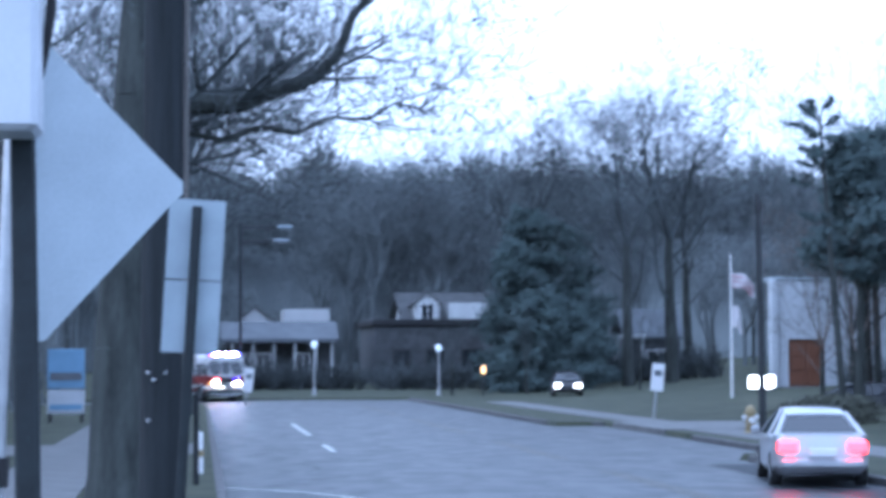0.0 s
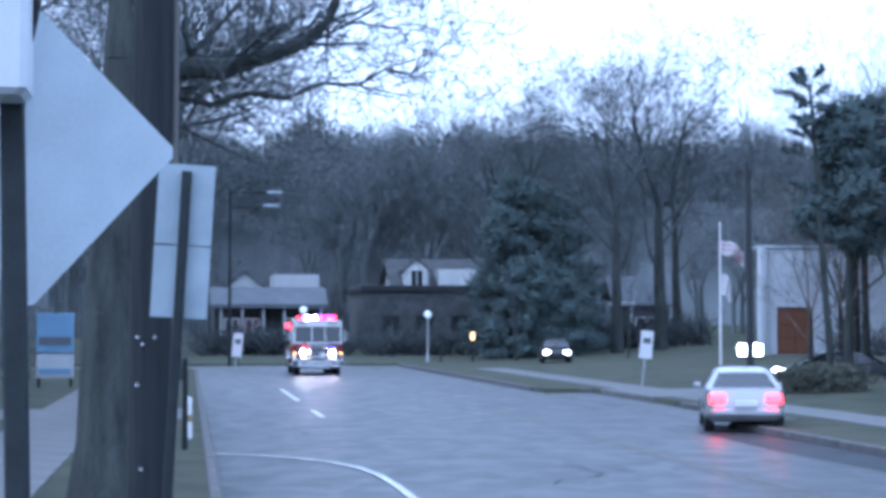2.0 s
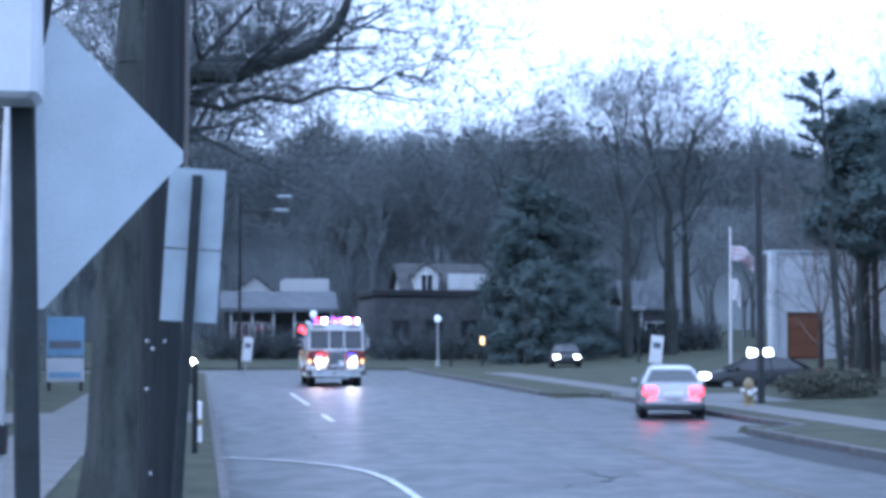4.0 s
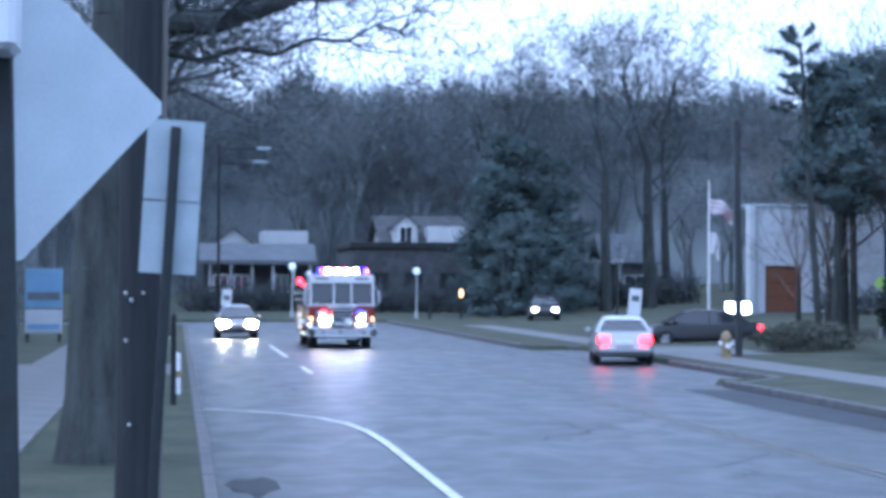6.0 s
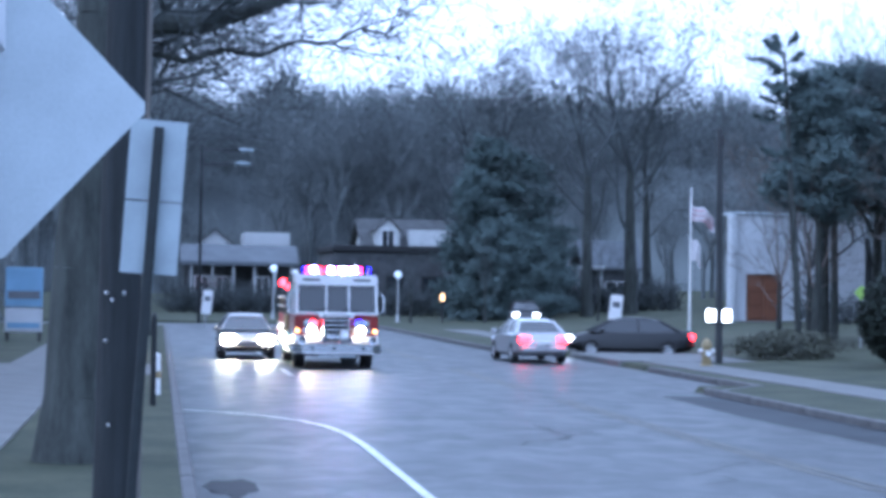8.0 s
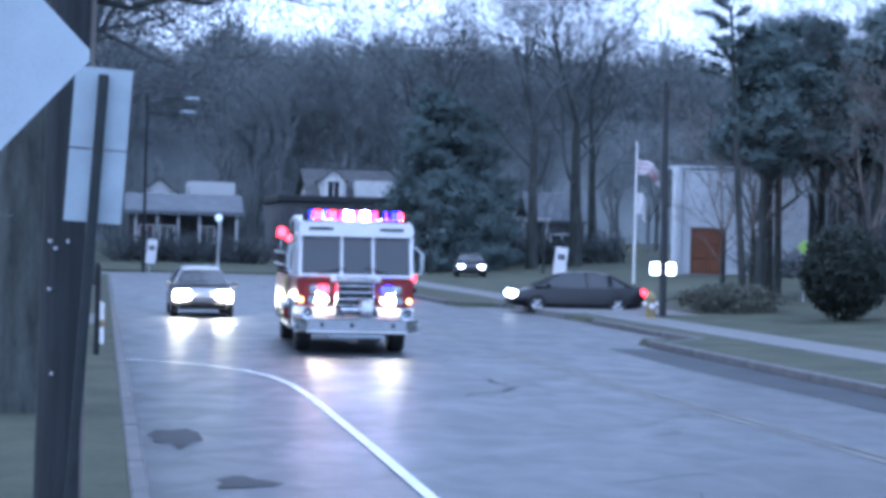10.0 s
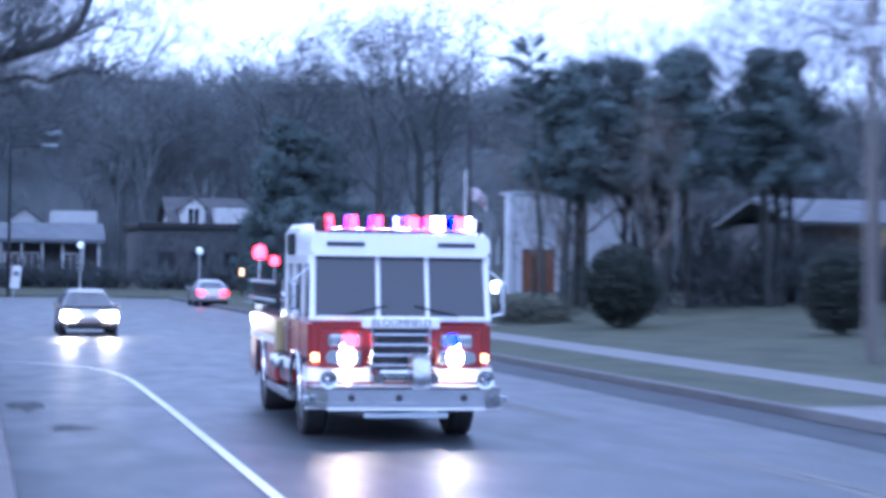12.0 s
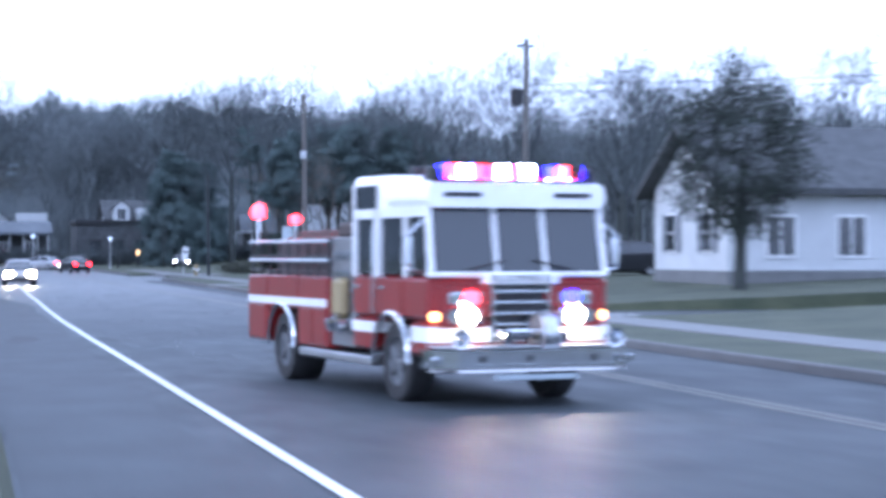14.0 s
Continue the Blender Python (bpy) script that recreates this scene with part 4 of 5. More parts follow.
# ---- signs and poles by the near kerb ----
def near_signs():
    # diamond warning sign seen from the back, with a cabinet and a cable on its post
    m = pose(-0.53, 6.35, 0)
    top = thing("road_sign", "diamond road sign, bare metal back, on a dark post", "road sign", m)
    h, c = 0.545, 0.05
    pts = [(-0.02, 0, -h + 0.03), (0.0, 0, -h + 0.015), (0.03, 0, -h + 0.02), (h - c, 0, -c), (h - 0.015, 0, -0.02), (h - 0.015, 0, 0.02), (h - c, 0, c), (0.03, 0, h - 0.085), (0.0, 0, h - 0.08), (-0.02, 0, h - 0.095)]
    fold = [(-0.02, 0.0, -h + 0.03), (-0.03, 0.05, -h + 0.1), (-0.035, 0.12, 0.0), (-0.03, 0.05, h - 0.16), (-0.02, 0.0, h - 0.095)]
    part("sign_plate", Shape().plate(pts, 0.004, (0, 1, 0)).plate(fold, 0.004, (-1, 0, 0)), M["alu"], top, "blank grey metal plate, one half bent back", m=pose(0.0, 0.05, 2.6, 0, 0, 27))
    s = Shape().box(-0.04, -0.02, -0.3, 0.04, 0.025, 3.5, 0.008)
    for k in range(40):
        s.box(-0.006, -0.026, 0.1 + k * 0.075, 0.006, -0.019, 0.115 + k * 0.075)
    part("sign_post", s, M["post"], top, "dark perforated steel post", m=pose(0.02, -0.03, 0, 0, -1.3, 0))
    part("control_box", Shape().box(-0.5, -0.35, 2.72, 0.03, -0.06, 3.9, 0.02), M["box"], top, "pale grey equipment cabinet")
    cable = Shape()
    rings = []
    for k in range(15):
        f = k / 14
        p = Vector((0.07 - 0.08 * f ** 3, -0.12, 3.6 - 0.78 * f))
        rings.append([(p.x + 0.016 * math.cos(a), p.y + 0.016 * math.sin(a), p.z) for a in (0, 1.05, 2.1, 3.15, 4.2, 5.25)])
    cable.loft(rings)
    part("cable", cable, M["rubber"], top, "black hanging cable", smooth=True)
    for z in (2.42, 2.78):
        part("bolt", Shape().tube((-0.02, -0.04, z), (-0.02, 0.03, z), 0.014, 0.014, 8), M["galv"], top)
    # thin pale pole
    top = thing("thin_pole", "thin pale metal pole beside the sign post", "pole", pose(-0.76, 8.0, 0))
    part("shaft", Shape().tube((-0.12, 0, 0), (0.02, 0, 3.6), 0.035, 0.03, 10), M["galv"], top, smooth=True)
    part("collar", Shape().tube((-0.06, 0, 1.5), (-0.055, 0, 1.62), 0.05, 0.05, 10), M["dark"], top)
    # two stacked plates on one post
    top = thing("road_sign", "two stacked plates seen from their bare metal backs on one post", "road sign", pose(-0.18, 11.3, -0.06))
    tilt = pose(0, 0, 0, 0, 3.2, 0)
    for z0, z1 in ((2.55, 3.02), (2.12, 2.54)):
        part("sign_plate", Shape().box(-0.165, 0.03, z0, 0.165, 0.035, z1), M["dull"], top, "blank grey metal plate", m=tilt)
    part("sign_post", Shape().box(-0.03, -0.015, -0.3, 0.03, 0.028, 2.98, 0.006).box(-0.008, -0.022, 0, 0.008, -0.014, 2.9), M["post"], top, "dark steel post", m=tilt)
    # wooden utility pole
    top = thing("utility_pole", "dark weathered wooden utility pole with a cable conduit", "pole", pose(-0.27, 13.6, 0))
    part("shaft", Shape().tube((0, 0, -0.3), (0.06, 0, 11), 0.165, 0.125, 16), M["pole"], top, smooth=True)
    part("conduit", Shape().tube((0.15, -0.05, 0), (0.2, -0.05, 9), 0.022, 0.022, 8), M["grey_pole"], top, "grey cable conduit")
    for a, z in ((-2.1, 1.93), (-1.85, 1.88), (-1.35, 1.93), (-2.1, 1.6), (-1.9, 1.02), (-1.2, 2.9)):
        part("nail", Shape().tube((0.15 * math.cos(a), 0.15 * math.sin(a), z), (0.175 * math.cos(a), 0.175 * math.sin(a), z + 0.005), 0.011, 0.01, 6), M["galv"], top)


def small_roadside():
    # blue and white board
    top = thing("notice_board", "pale blue and white board on two short posts, on grass", "sign", pose(-4.2, 62, lawn(-4, 62) - 0.02))
    part("panel", Shape().box(-0.58, 0, 1.1, 0.58, 0.12, 2.35, 0.02), M["blue"], top, "pale blue panel")
    part("panel", Shape().box(-0.58, 0, 0.3, 0.58, 0.12, 1.05, 0.02), M["box"], top, "pale panel")
    part("bar", Shape().box(-0.5, -0.02, 1.35, 0.5, 0, 1.6), M["grey"], top, "grey bar")
    part("bar", Shape().box(-0.5, -0.02, 0.42, 0.5, 0, 0.6), M["blue"], top, "blue bar")
    for x in (-0.5, 0.5):
        part("post", Shape().box(x - 0.05, 0.02, 0, x + 0.05, 0.1, 1.2, 0.01), M["dark"], top)
    # kerb posts and far poles on the near side
    top = thing("marker_post", "short white and yellow marker post by the kerb", "post", pose(0.0, 33, 0.1))
    part("shaft", Shape().tube((0, 0, 0), (0, 0, 0.62), 0.07, 0.06, 10), M["white"], top, smooth=True)
    part("band", Shape().tube((0, 0, 0.3), (0, 0, 0.42), 0.075, 0.075, 10), M["yellow"], top)
    part("cap", Shape().lathe([(0.07, 0.62), (0.06, 0.7), (0.0, 0.73)], 10), M["white"], top)
    for x, y, h, r in ((-0.05, 30, 1.5, 0.05), (-0.6, 46, 8.5, 0.15), (-0.9, 58, 8.5, 0.14)):
        top = thing("utility_pole", "dark wooden pole along the kerb", "pole", pose(x, y, 0), "poles along the kerb")
        part("shaft", Shape().tube((0, 0, -0.2), (0, 0, h), r, r * 0.8, 12), M["pole"], top, smooth=True)
        part("cap", Shape().tube((0, 0, h), (0, 0, h + 0.05), r * 0.85, r * 0.3, 12), M["dark"], top)
    # street lamp arm high over the near side
    top = thing("street_lamp", "grey street lamp with two arms on a tall pole", "street lamp", pose(2.1, 92, 0.0))
    part("pole", Shape().tube((0, 8, 0), (0, 8, 9.2), 0.09, 0.06, 10), M["pole"], top, smooth=True)
    part("arm", Shape().tube((0, 8, 9.0), (2.2, 8, 9.0), 0.05, 0.04, 8).tube((0, 8, 8.2), (2.0, 8, 8.3), 0.05, 0.04, 8), M["midpole"], top)
    for x, z in ((2.3, 9.0), (2.1, 8.3)):
        part("lamp_head", Shape().box(x - 0.42, 7.8, z - 0.08, x + 0.42, 8.2, z + 0.1, 0.06), M["dull"], top)
    # white sandwich signs
    for x, y, w, h, zz in ((2.1, 88.5, 0.45, 1.1, 0.6), (14.6, 61, 0.42, 0.9, 0.95)):
        top = thing("yard_sign", "white board sign on a thin post beside the road", "sign", pose(x, y, 0.05, 0, 6, 0), "white board signs")
        part("board", Shape().box(-w / 2, 0, zz, w / 2, 0.04, zz + h, 0.01), M["white"], top)
        part("post", Shape().box(-0.03, 0.04, 0, 0.03, 0.09, zz + h * 0.8, 0.01), M["galv"], top)
        part("bar", Shape().box(-w * 0.3, -0.01, zz + h * 0.55, w * 0.3, 0, zz + h * 0.75), M["grey"], top)
    # globe lamps
    def globe(x, y, h):
        top = thing("street_lamp", "white globe lamp on a slim post", "street lamp", pose(x, y, lawn(x, y) - 0.02), "globe lamps by the far lawn")
        part("post", Shape().tube((0, 0, 0), (0, 0, h), 0.07, 0.05, 10).tube((0, 0, 0), (0, 0, 0.4), 0.13, 0.09, 10), M["galv"], top, smooth=True)
        part("globe", Shape().lathe([(0.02, h), (0.14, h + 0.05), (0.2, h + 0.2), (0.17, h + 0.33), (0.08, h + 0.41), (0.0, h + 0.42)], 14), M["lamp"], top, "white unlit globe with a faint added glow", smooth=True)
    globe(13.0, 104.5, 2.4)
    globe(6.3, 106.5, 2.6)
    # added post and glow in place of the lit window behind the evergreens
    top = thing("garden_lamp", "orange window light moved onto an added low post on the lawn", "lamp", pose(15.4, 104, lawn(15.4, 104) - 0.02))
    part("post", Shape().box(-0.04, -0.04, 0, 0.04, 0.04, 1.2, 0.01), M["dark"], top)
    part("lantern", Shape().box(-0.1, -0.1, 1.2, 0.1, 0.1, 1.62, 0.03), M["orange"], top, "orange glow standing in for a lit window")
    # hydrant
    top = thing("fire_hydrant", "small yellow and white fire hydrant on the verge", "fire hydrant", pose(13.9, 47.6, 0.11))
    part("barrel", Shape().lathe([(0.17, 0), (0.17, 0.05), (0.12, 0.08), (0.12, 0.5), (0.15, 0.53), (0.13, 0.62), (0.06, 0.72), (0.0, 0.74)], 14), M["yellow"], top, smooth=True)
    part("nozzle", Shape().tube((-0.2, 0, 0.42), (0.2, 0, 0.42), 0.055, 0.055, 10).tube((0, -0.2, 0.36), (0, 0, 0.36), 0.075, 0.075, 10), M["white"], top)
    # dark timber pole beside the hydrant
    top = thing("utility_pole", "weathered wooden utility pole on the verge", "pole", pose(14.95, 50, 0.05))
    part("shaft", Shape().tube((0, 0, -0.2), (-0.06, 0, 6.4), 0.1, 0.075, 12), M["midpole"], top, smooth=True)
    part("bracket", Shape().box(-0.12, -0.14, 5.9, 0.02, -0.08, 6.2, 0.02), M["dark"], top)
    # pair of low lit lanterns
    top = thing("entrance_light", "pair of lit square lanterns on a low post", "lamp", pose(22.4, 75, lawn(22.4, 75) - 0.02))
    part("post", Shape().box(-0.06, 0, 0, 0.06, 0.1, 0.8, 0.01).box(-0.5, 0, 0.42, 0.5, 0.08, 0.5, 0.01), M["dark"], top)
    for x in (-0.33, 0.33):
        part("lantern", Shape().box(x - 0.17, -0.06, 0.5, x + 0.17, 0.14, 0.98, 0.04), M["window_light"], top, "lit white lantern")
    # small lime diamond sign
    top = thing("road_sign", "small lime diamond sign on a thin post on the lawn", "road sign", pose(21.96, 58, lawn(21.96, 58) - 0.02))
    part("sign_plate", Shape().plate([(-0.25, 0, 1.75), (0, 0, 1.5), (0.25, 0, 1.75), (0, 0, 2.0)], 0.01, (0, 1, 0)), M["lime"], top, "lime diamond plate")
    part("post", Shape().box(-0.025, 0.012, 0, 0.025, 0.04, 1.95, 0.005), M["galv"], top)
    # flagpole
    top = thing("flagpole", "white flagpole with two drooping flags", "flagpole", pose(22.3, 79, lawn(22.3, 79) - 0.02))
    part("pole", Shape().tube((0, 0, 0), (0, 0, 6.0), 0.055, 0.035, 10), M["white"], top, smooth=True)
    part("finial", Shape().lathe([(0.0, 6.0), (0.05, 6.03), (0.05, 6.08), (0.0, 6.12)], 8), M["white"], top)
    def flag(z, w, h, drop, material):
        s = Shape()
        nx, nz = 12, 8
        vs = []
        for side in (0, 0.012):
            for i in range(nx + 1):
                for j in range(nz + 1):
                    u, v = i / nx, j / nz
                    vs.append((0.04 + w * u, side + 0.11 * u * math.sin(7 * u + 2.5 * v), z - h * v - drop * u * u - 0.05 * math.sin(9 * u)))
        k = (nx + 1) * (nz + 1)
        q = lambda i, j: i * (nz + 1) + j
        fs = [(q(i, j), q(i + 1, j), q(i + 1, j + 1), q(i, j + 1)) for i in range(nx) for j in range(nz)]
        fs += [tuple(k + t for t in reversed(f)) for f in fs]
        s.add(vs, fs)
        return s
    part("flag", flag(5.35, 1.0, 0.62, 0.5, None), M["cloth"], top, "pale red and white striped flag")
    st = Shape()
    for k in range(3):
        fl = flag(5.24 - k * 0.2, 0.98, 0.08, 0.5, None)
        st.add([(x, y - 0.008, z) for x, y, z in fl.v], fl.f)
    part("flag_stripe", st, M["faded"], top)
    part("flag", flag(3.95, 0.42, 0.9, 0.35, None), M["cloth"], top, "white hanging flag")


# ---- buildings ----
def window(parent, x, y, z, w, h, trim="white", lit=None):
    """A window with its frame, proud of a wall that looks towards -y."""
    ob = part("window", Shape().box(x - w / 2, y - 0.03, z, x + w / 2, y + 0.02, z + h), M[lit or "pane"], parent, "dark window pane")
    s = Shape()
    for a, b, c, d in ((x - w / 2 - 0.08, z - 0.08, x - w / 2, z + h + 0.08), (x + w / 2, z - 0.08, x + w / 2 + 0.08, z + h + 0.08), (x - w / 2, z + h, x + w / 2, z + h + 0.08), (x - w / 2, z - 0.08, x + w / 2, z), (x - 0.025, z, x + 0.025, z + h)):
        s.box(a, y - 0.06, b, c, y + 0.01, d)
    part("frame", s, M[trim], ob)
    return ob


def gable(x0, x1, y0, y1, z, rise, over=0.4, thick=0.18, along="x"):
    s = Shape()
    if along == "x":
        ym = (y0 + y1) / 2
        for a, b in ((y0 - over, ym), (y1 + over, ym)):
            za = z - rise * over / (ym - y0)
            s.add([(x0 - over, a, za), (x1 + over, a, za), (x1 + over, b, z + rise), (x0 - over, b, z + rise), (x0 - over, a, za + thick), (x1 + over, a, za + thick), (x1 + over, b, z + rise + thick), (x0 - over, b, z + rise + thick)],
                  [(0, 1, 2, 3), (7, 6, 5, 4), (0, 4, 5, 1), (1, 5, 6, 2), (2, 6, 7, 3), (3, 7, 4, 0)])
    else:
        xm = (x0 + x1) / 2
        for a, b in ((x0 - over, xm), (x1 + over, xm)):
            za = z - rise * over / (xm - x0)
            s.add([(a, y0 - over, za), (a, y1 + over, za), (b, y1 + over, z + rise), (b, y0 - over, z + rise), (a, y0 - over, za + thick), (a, y1 + over, za + thick), (b, y1 + over, z + rise + thick), (b, y0 - over, z + rise + thick)],
                  [(0, 1, 2, 3), (7, 6, 5, 4), (0, 4, 5, 1), (1, 5, 6, 2), (2, 6, 7, 3), (3, 7, 4, 0)])
    return s


def gable_wall(x0, x1, y0, y1, z0, z1, rise, along="x"):
    if along == "x":
        ym = (y0 + y1) / 2
        out = [(y0, z0), (y1, z0), (y1, z1), (ym, z1 + rise), (y0, z1)]
        return Shape().loft([[(x, y, z) for y, z in out] for x in (x0, x1)])
    xm = (x0 + x1) / 2
    out = [(x0, z0), (x1, z0), (x1, z1), (xm, z1 + rise), (x0, z1)]
    return Shape().loft([[(x, y, z) for x, z in out] for y in (y0, y1)])


def siding(parent, x0, x1, y, z0, z1, step=0.2):
    s = Shape()
    z = z0
    while z < z1 - 0.02:
        s.add([(x0, y, z), (x1, y, z), (x1, y - 0.025, z), (x0, y - 0.025, z), (x0, y - 0.004, z + step), (x1, y - 0.004, z + step)], [(3, 2, 5, 4), (0, 1, 2, 3)])
        z += step
    part("siding", s, M["siding"], parent, "white lap siding boards")


def buildings():
    # dark low brick building at the end of the road
    top = thing("brick_building", "dark brick low flat-roofed building behind the far lawn", "building")
    part("wall", Shape().box(11.3, 124, 0, 22, 136, 4.3), M["brick"], top)
    part("roof_edge", Shape().box(11.1, 123.8, 4.3, 22.2, 136.2, 4.75, 0.05), M["dark"], top)
    for x in (13, 15.2, 17.5):
        window(top, x, 123.97, 1.4, 1.0, 1.3, "dark")
    window(top, 19.4, 123.97, 1.0, 0.35, 0.9, "dark", "orange")
    # house with dormer behind it
    top = thing("house", "white house with a dark roof and a dormer window", "house")
    part("wall", gable_wall(15.9, 23.9, 148, 157, 0.5, 5.3, 2.0), M["siding"], top)
    part("roof", gable(15.9, 23.9, 148, 157, 5.3, 2.0, 0.5), M["shingle"], top, "dark shingled roof")
    d = part("dormer", gable_wall(16.5, 18.3, 146.8, 150.5, 4.6, 6.5, 0.8, "y"), M["siding"], top, "white dormer")
    part("dormer_roof", gable(16.5, 18.3, 146.8, 150.5, 6.5, 0.8, 0.2, 0.12, "y"), M["shingle"], d)
    window(top, 17.4, 146.77, 5.2, 0.9, 1.2)
    part("wall", Shape().box(19.1, 147.2, 4.6, 22.3, 149.2, 6.5), M["siding"], top, "white dormer wall")
    # shop-like house on the far side of the cross street
    top = thing("house", "white low house with a porch roof and dark openings", "house")
    part("wall", Shape().box(1.6, 122, 0, 8.4, 130, 3.3), M["brick"], top, "dark front wall")
    part("porch_roof", Shape().add([(1.3, 119.5, 3.2), (8.6, 119.5, 3.2), (8.6, 122, 4.3), (1.3, 122, 4.3), (1.3, 119.5, 3.45), (8.6, 119.5, 3.45), (8.6, 122, 4.55), (1.3, 122, 4.55)],
                                   [(3, 2, 1, 0), (4, 5, 6, 7), (0, 1, 5, 4), (1, 2, 6, 5), (2, 3, 7, 6), (3, 0, 4, 7)]), M["pale_roof"], top, "pale sloping porch roof")
    part("upper_wall", Shape().box(5.4, 123.5, 3.3, 8.3, 129, 5.4, 0.02), M["siding"], top)
    part("upper_wall", gable_wall(2.4, 4.6, 122.6, 128, 3.3, 4.6, 0.9, "y"), M["siding"], top)
    part("roof", gable(2.4, 4.6, 122.6, 128, 4.6, 0.9, 0.25, 0.12, "y"), M["shingle"], top)
    for x in (2.0, 3.3, 4.6, 5.9, 7.2, 8.2):
        part("porch_post", Shape().box(x - 0.07, 119.8, 0.2, x + 0.07, 119.95, 3.25, 0.01), M["siding"], top)
    for x in (2.7, 4.0, 6.5):
        window(top, x, 121.97, 0.9, 0.8, 1.6)
    # pale house and carport behind the tall trees
    top = thing("house", "pale low house with a flat carport roof", "house")
    part("wall", Shape().box(27.5, 122, 0.5, 31, 126, 3.6), M["brick"], top)
    part("roof", gable(27.5, 31, 122, 126, 3.6, 1.6, 0.3), M["pale_roof"], top, "pale sloping roof")
    part("carport_roof", Shape().box(24.4, 119.5, 3.4, 28.2, 121.5, 3.62, 0.03), M["siding"], top, "pale flat roof edge")
    for x in (24.8, 26.4, 28.0):
        part("carport_post", Shape().box(x - 0.07, 119.8, 0.4, x + 0.07, 119.95, 3.35, 0.01), M["siding"], top)
    window(top, 29.5, 121.97, 1.4, 1.4, 1.2)
    # stucco building with the wooden door
    z = lawn(30, 92) - 0.1
    top = thing("stucco_building", "pale stucco flat-roofed building with a brown wooden door", "building", pose(1.0, 0, z))
    for x0, x1, z0, z1 in ((27.2, 27.85, 0, 5.35), (29.75, 34.0, 0, 5.35), (27.85, 29.75, 2.45, 5.35)):
        part("front_wall", Shape().box(x0, 92, z0, x1, 92.3, z1), M["stucco"], top, "pale smooth stucco wall")
    part("wall", Shape().box(27.4, 92.32, 0, 34.0, 93.6, 5.2), M["stucco"], top)
    part("wing", Shape().box(34.02, 94, 0, 45, 97, 4.4), M["brick"], top, "lower dark brick wing")
    part("corner_pier", Shape().box(26.95, 91.8, 0, 27.3, 92.4, 5.35, 0.05), M["stucco"], top)
    part("parapet", Shape().box(27.0, 91.9, 5.35, 34.2, 93.7, 5.5, 0.03), M["alu"], top)
    dr = part("door", Shape().box(27.87, 92.12, 0.02, 28.79, 92.2, 2.43, 0.01).box(28.81, 92.12, 0.02, 29.73, 92.2, 2.43, 0.01), M["wood"], top, "brown wooden double door")
    for x in (27.97, 28.91):
        for zz in (0.2, 0.9, 1.6):
            part("door_panel", Shape().box(x, 92.09, zz, x + 0.72, 92.13, zz + 0.58, 0.02), M["wood"], dr)
    part("step", Shape().box(27.5, 91.0, -0.1, 30.2, 92, 0.12, 0.02), M["concrete"], top)
    for x in (36, 39, 42):
        window(top, x, 93.97, 1.2, 1.2, 1.6, "dark")
    # long low house further along
    z = lawn(32, 70) - 0.1
    top = thing("house", "long low brick house with a pale roof and porch lights", "house", pose(0, 0, z))
    part("wall", Shape().box(35.0, 70, 0, 52, 78, 3.5), M["brick"], top)
    part("roof", gable(35.0, 52, 70, 78, 3.5, 1.0, 0.6), M["pale_roof"], top, "pale shallow roof")
    for x in (37, 42.4, 47.5):
        window(top, x, 69.97, 0.9, 1.6, 1.1)
    part("door", Shape().box(40.4, 69.92, 0.05, 41.4, 70.0, 2.1, 0.02), M["dark"], top)
    for x in (39.9, 44.2):
        part("porch_light", Shape().box(x - 0.19, 69.65, 2.2, x + 0.19, 69.96, 2.5, 0.05), M["head"], top, "lit porch light")
    # small white porch house
    z = lawn(35, 44) - 0.1
    top = thing("house", "small white house with a dark porch opening", "house", pose(0, 0, z))
    part("wall", gable_wall(37.2, 41.5, 53, 59, 0, 2.7, 1.3, "y"), M["siding"], top)
    part("roof", gable(37.2, 41.5, 53, 59, 2.7, 1.3, 0.3, 0.15, "y"), M["pale_roof"], top)
    part("door", Shape().box(38.2, 52.92, 0.05, 39.6, 53.0, 2.1, 0.02), M["dark"], top)
    # big white house near the side street
    z = lawn(30, -8) - 0.1
    top = thing("house", "white house with lap siding and a dark shingled roof", "house", pose(0, 0, z))
    part("wall", gable_wall(25.0, 41, -9, -2, 0, 3.3, 2.0), M["siding"], top)
    siding(top, 25.0, 41, -9.0, 0.4, 3.2)
    part("roof", gable(25.0, 41, -9, -2, 3.3, 2.0, 0.6, 0.22), M["shingle"], top, "dark shingled roof")
    part("foundation", Shape().box(24.97, -9.05, -0.3, 41.05, -1.95, 0.38), M["concrete"], top)
    part("garage_door", Shape().box(33.5, -9.06, 0.1, 37.5, -9.0, 2.3, 0.02), M["white"], top)
    for x in (26.9, 29.5, 32.1):
        window(top, x, -9.03, 0.9, 1.0, 1.3)
    for y in (-7.2, -3.8):
        w = part("window", Shape().box(24.94, y - 0.5, 1.0, 25.02, y + 0.5, 2.4, 0.015), M["white"], top)
        for z0, z1 in ((1.07, 1.68), (1.72, 2.33)):
            part("pane", Shape().box(24.925, y - 0.43, z0, 24.945, y + 0.43, z1), M["pane"], w)
        for sy in (-0.7, 0.7):
            part("shutter", Shape().box(24.95, y + sy - 0.18, 1.0, 24.99, y + sy + 0.18, 2.4, 0.01), M["grey"], w, "blue-grey shutter")
    w = part("attic_vent", Shape().box(24.94, -5.8, 3.7, 25.02, -5.2, 4.4, 0.02), M["white"], top)
    for k in range(5):
        part("slat", Shape().box(24.92, -5.74, 3.77 + k * 0.12, 24.95, -5.26, 3.83 + k * 0.12), M["grey"], w)


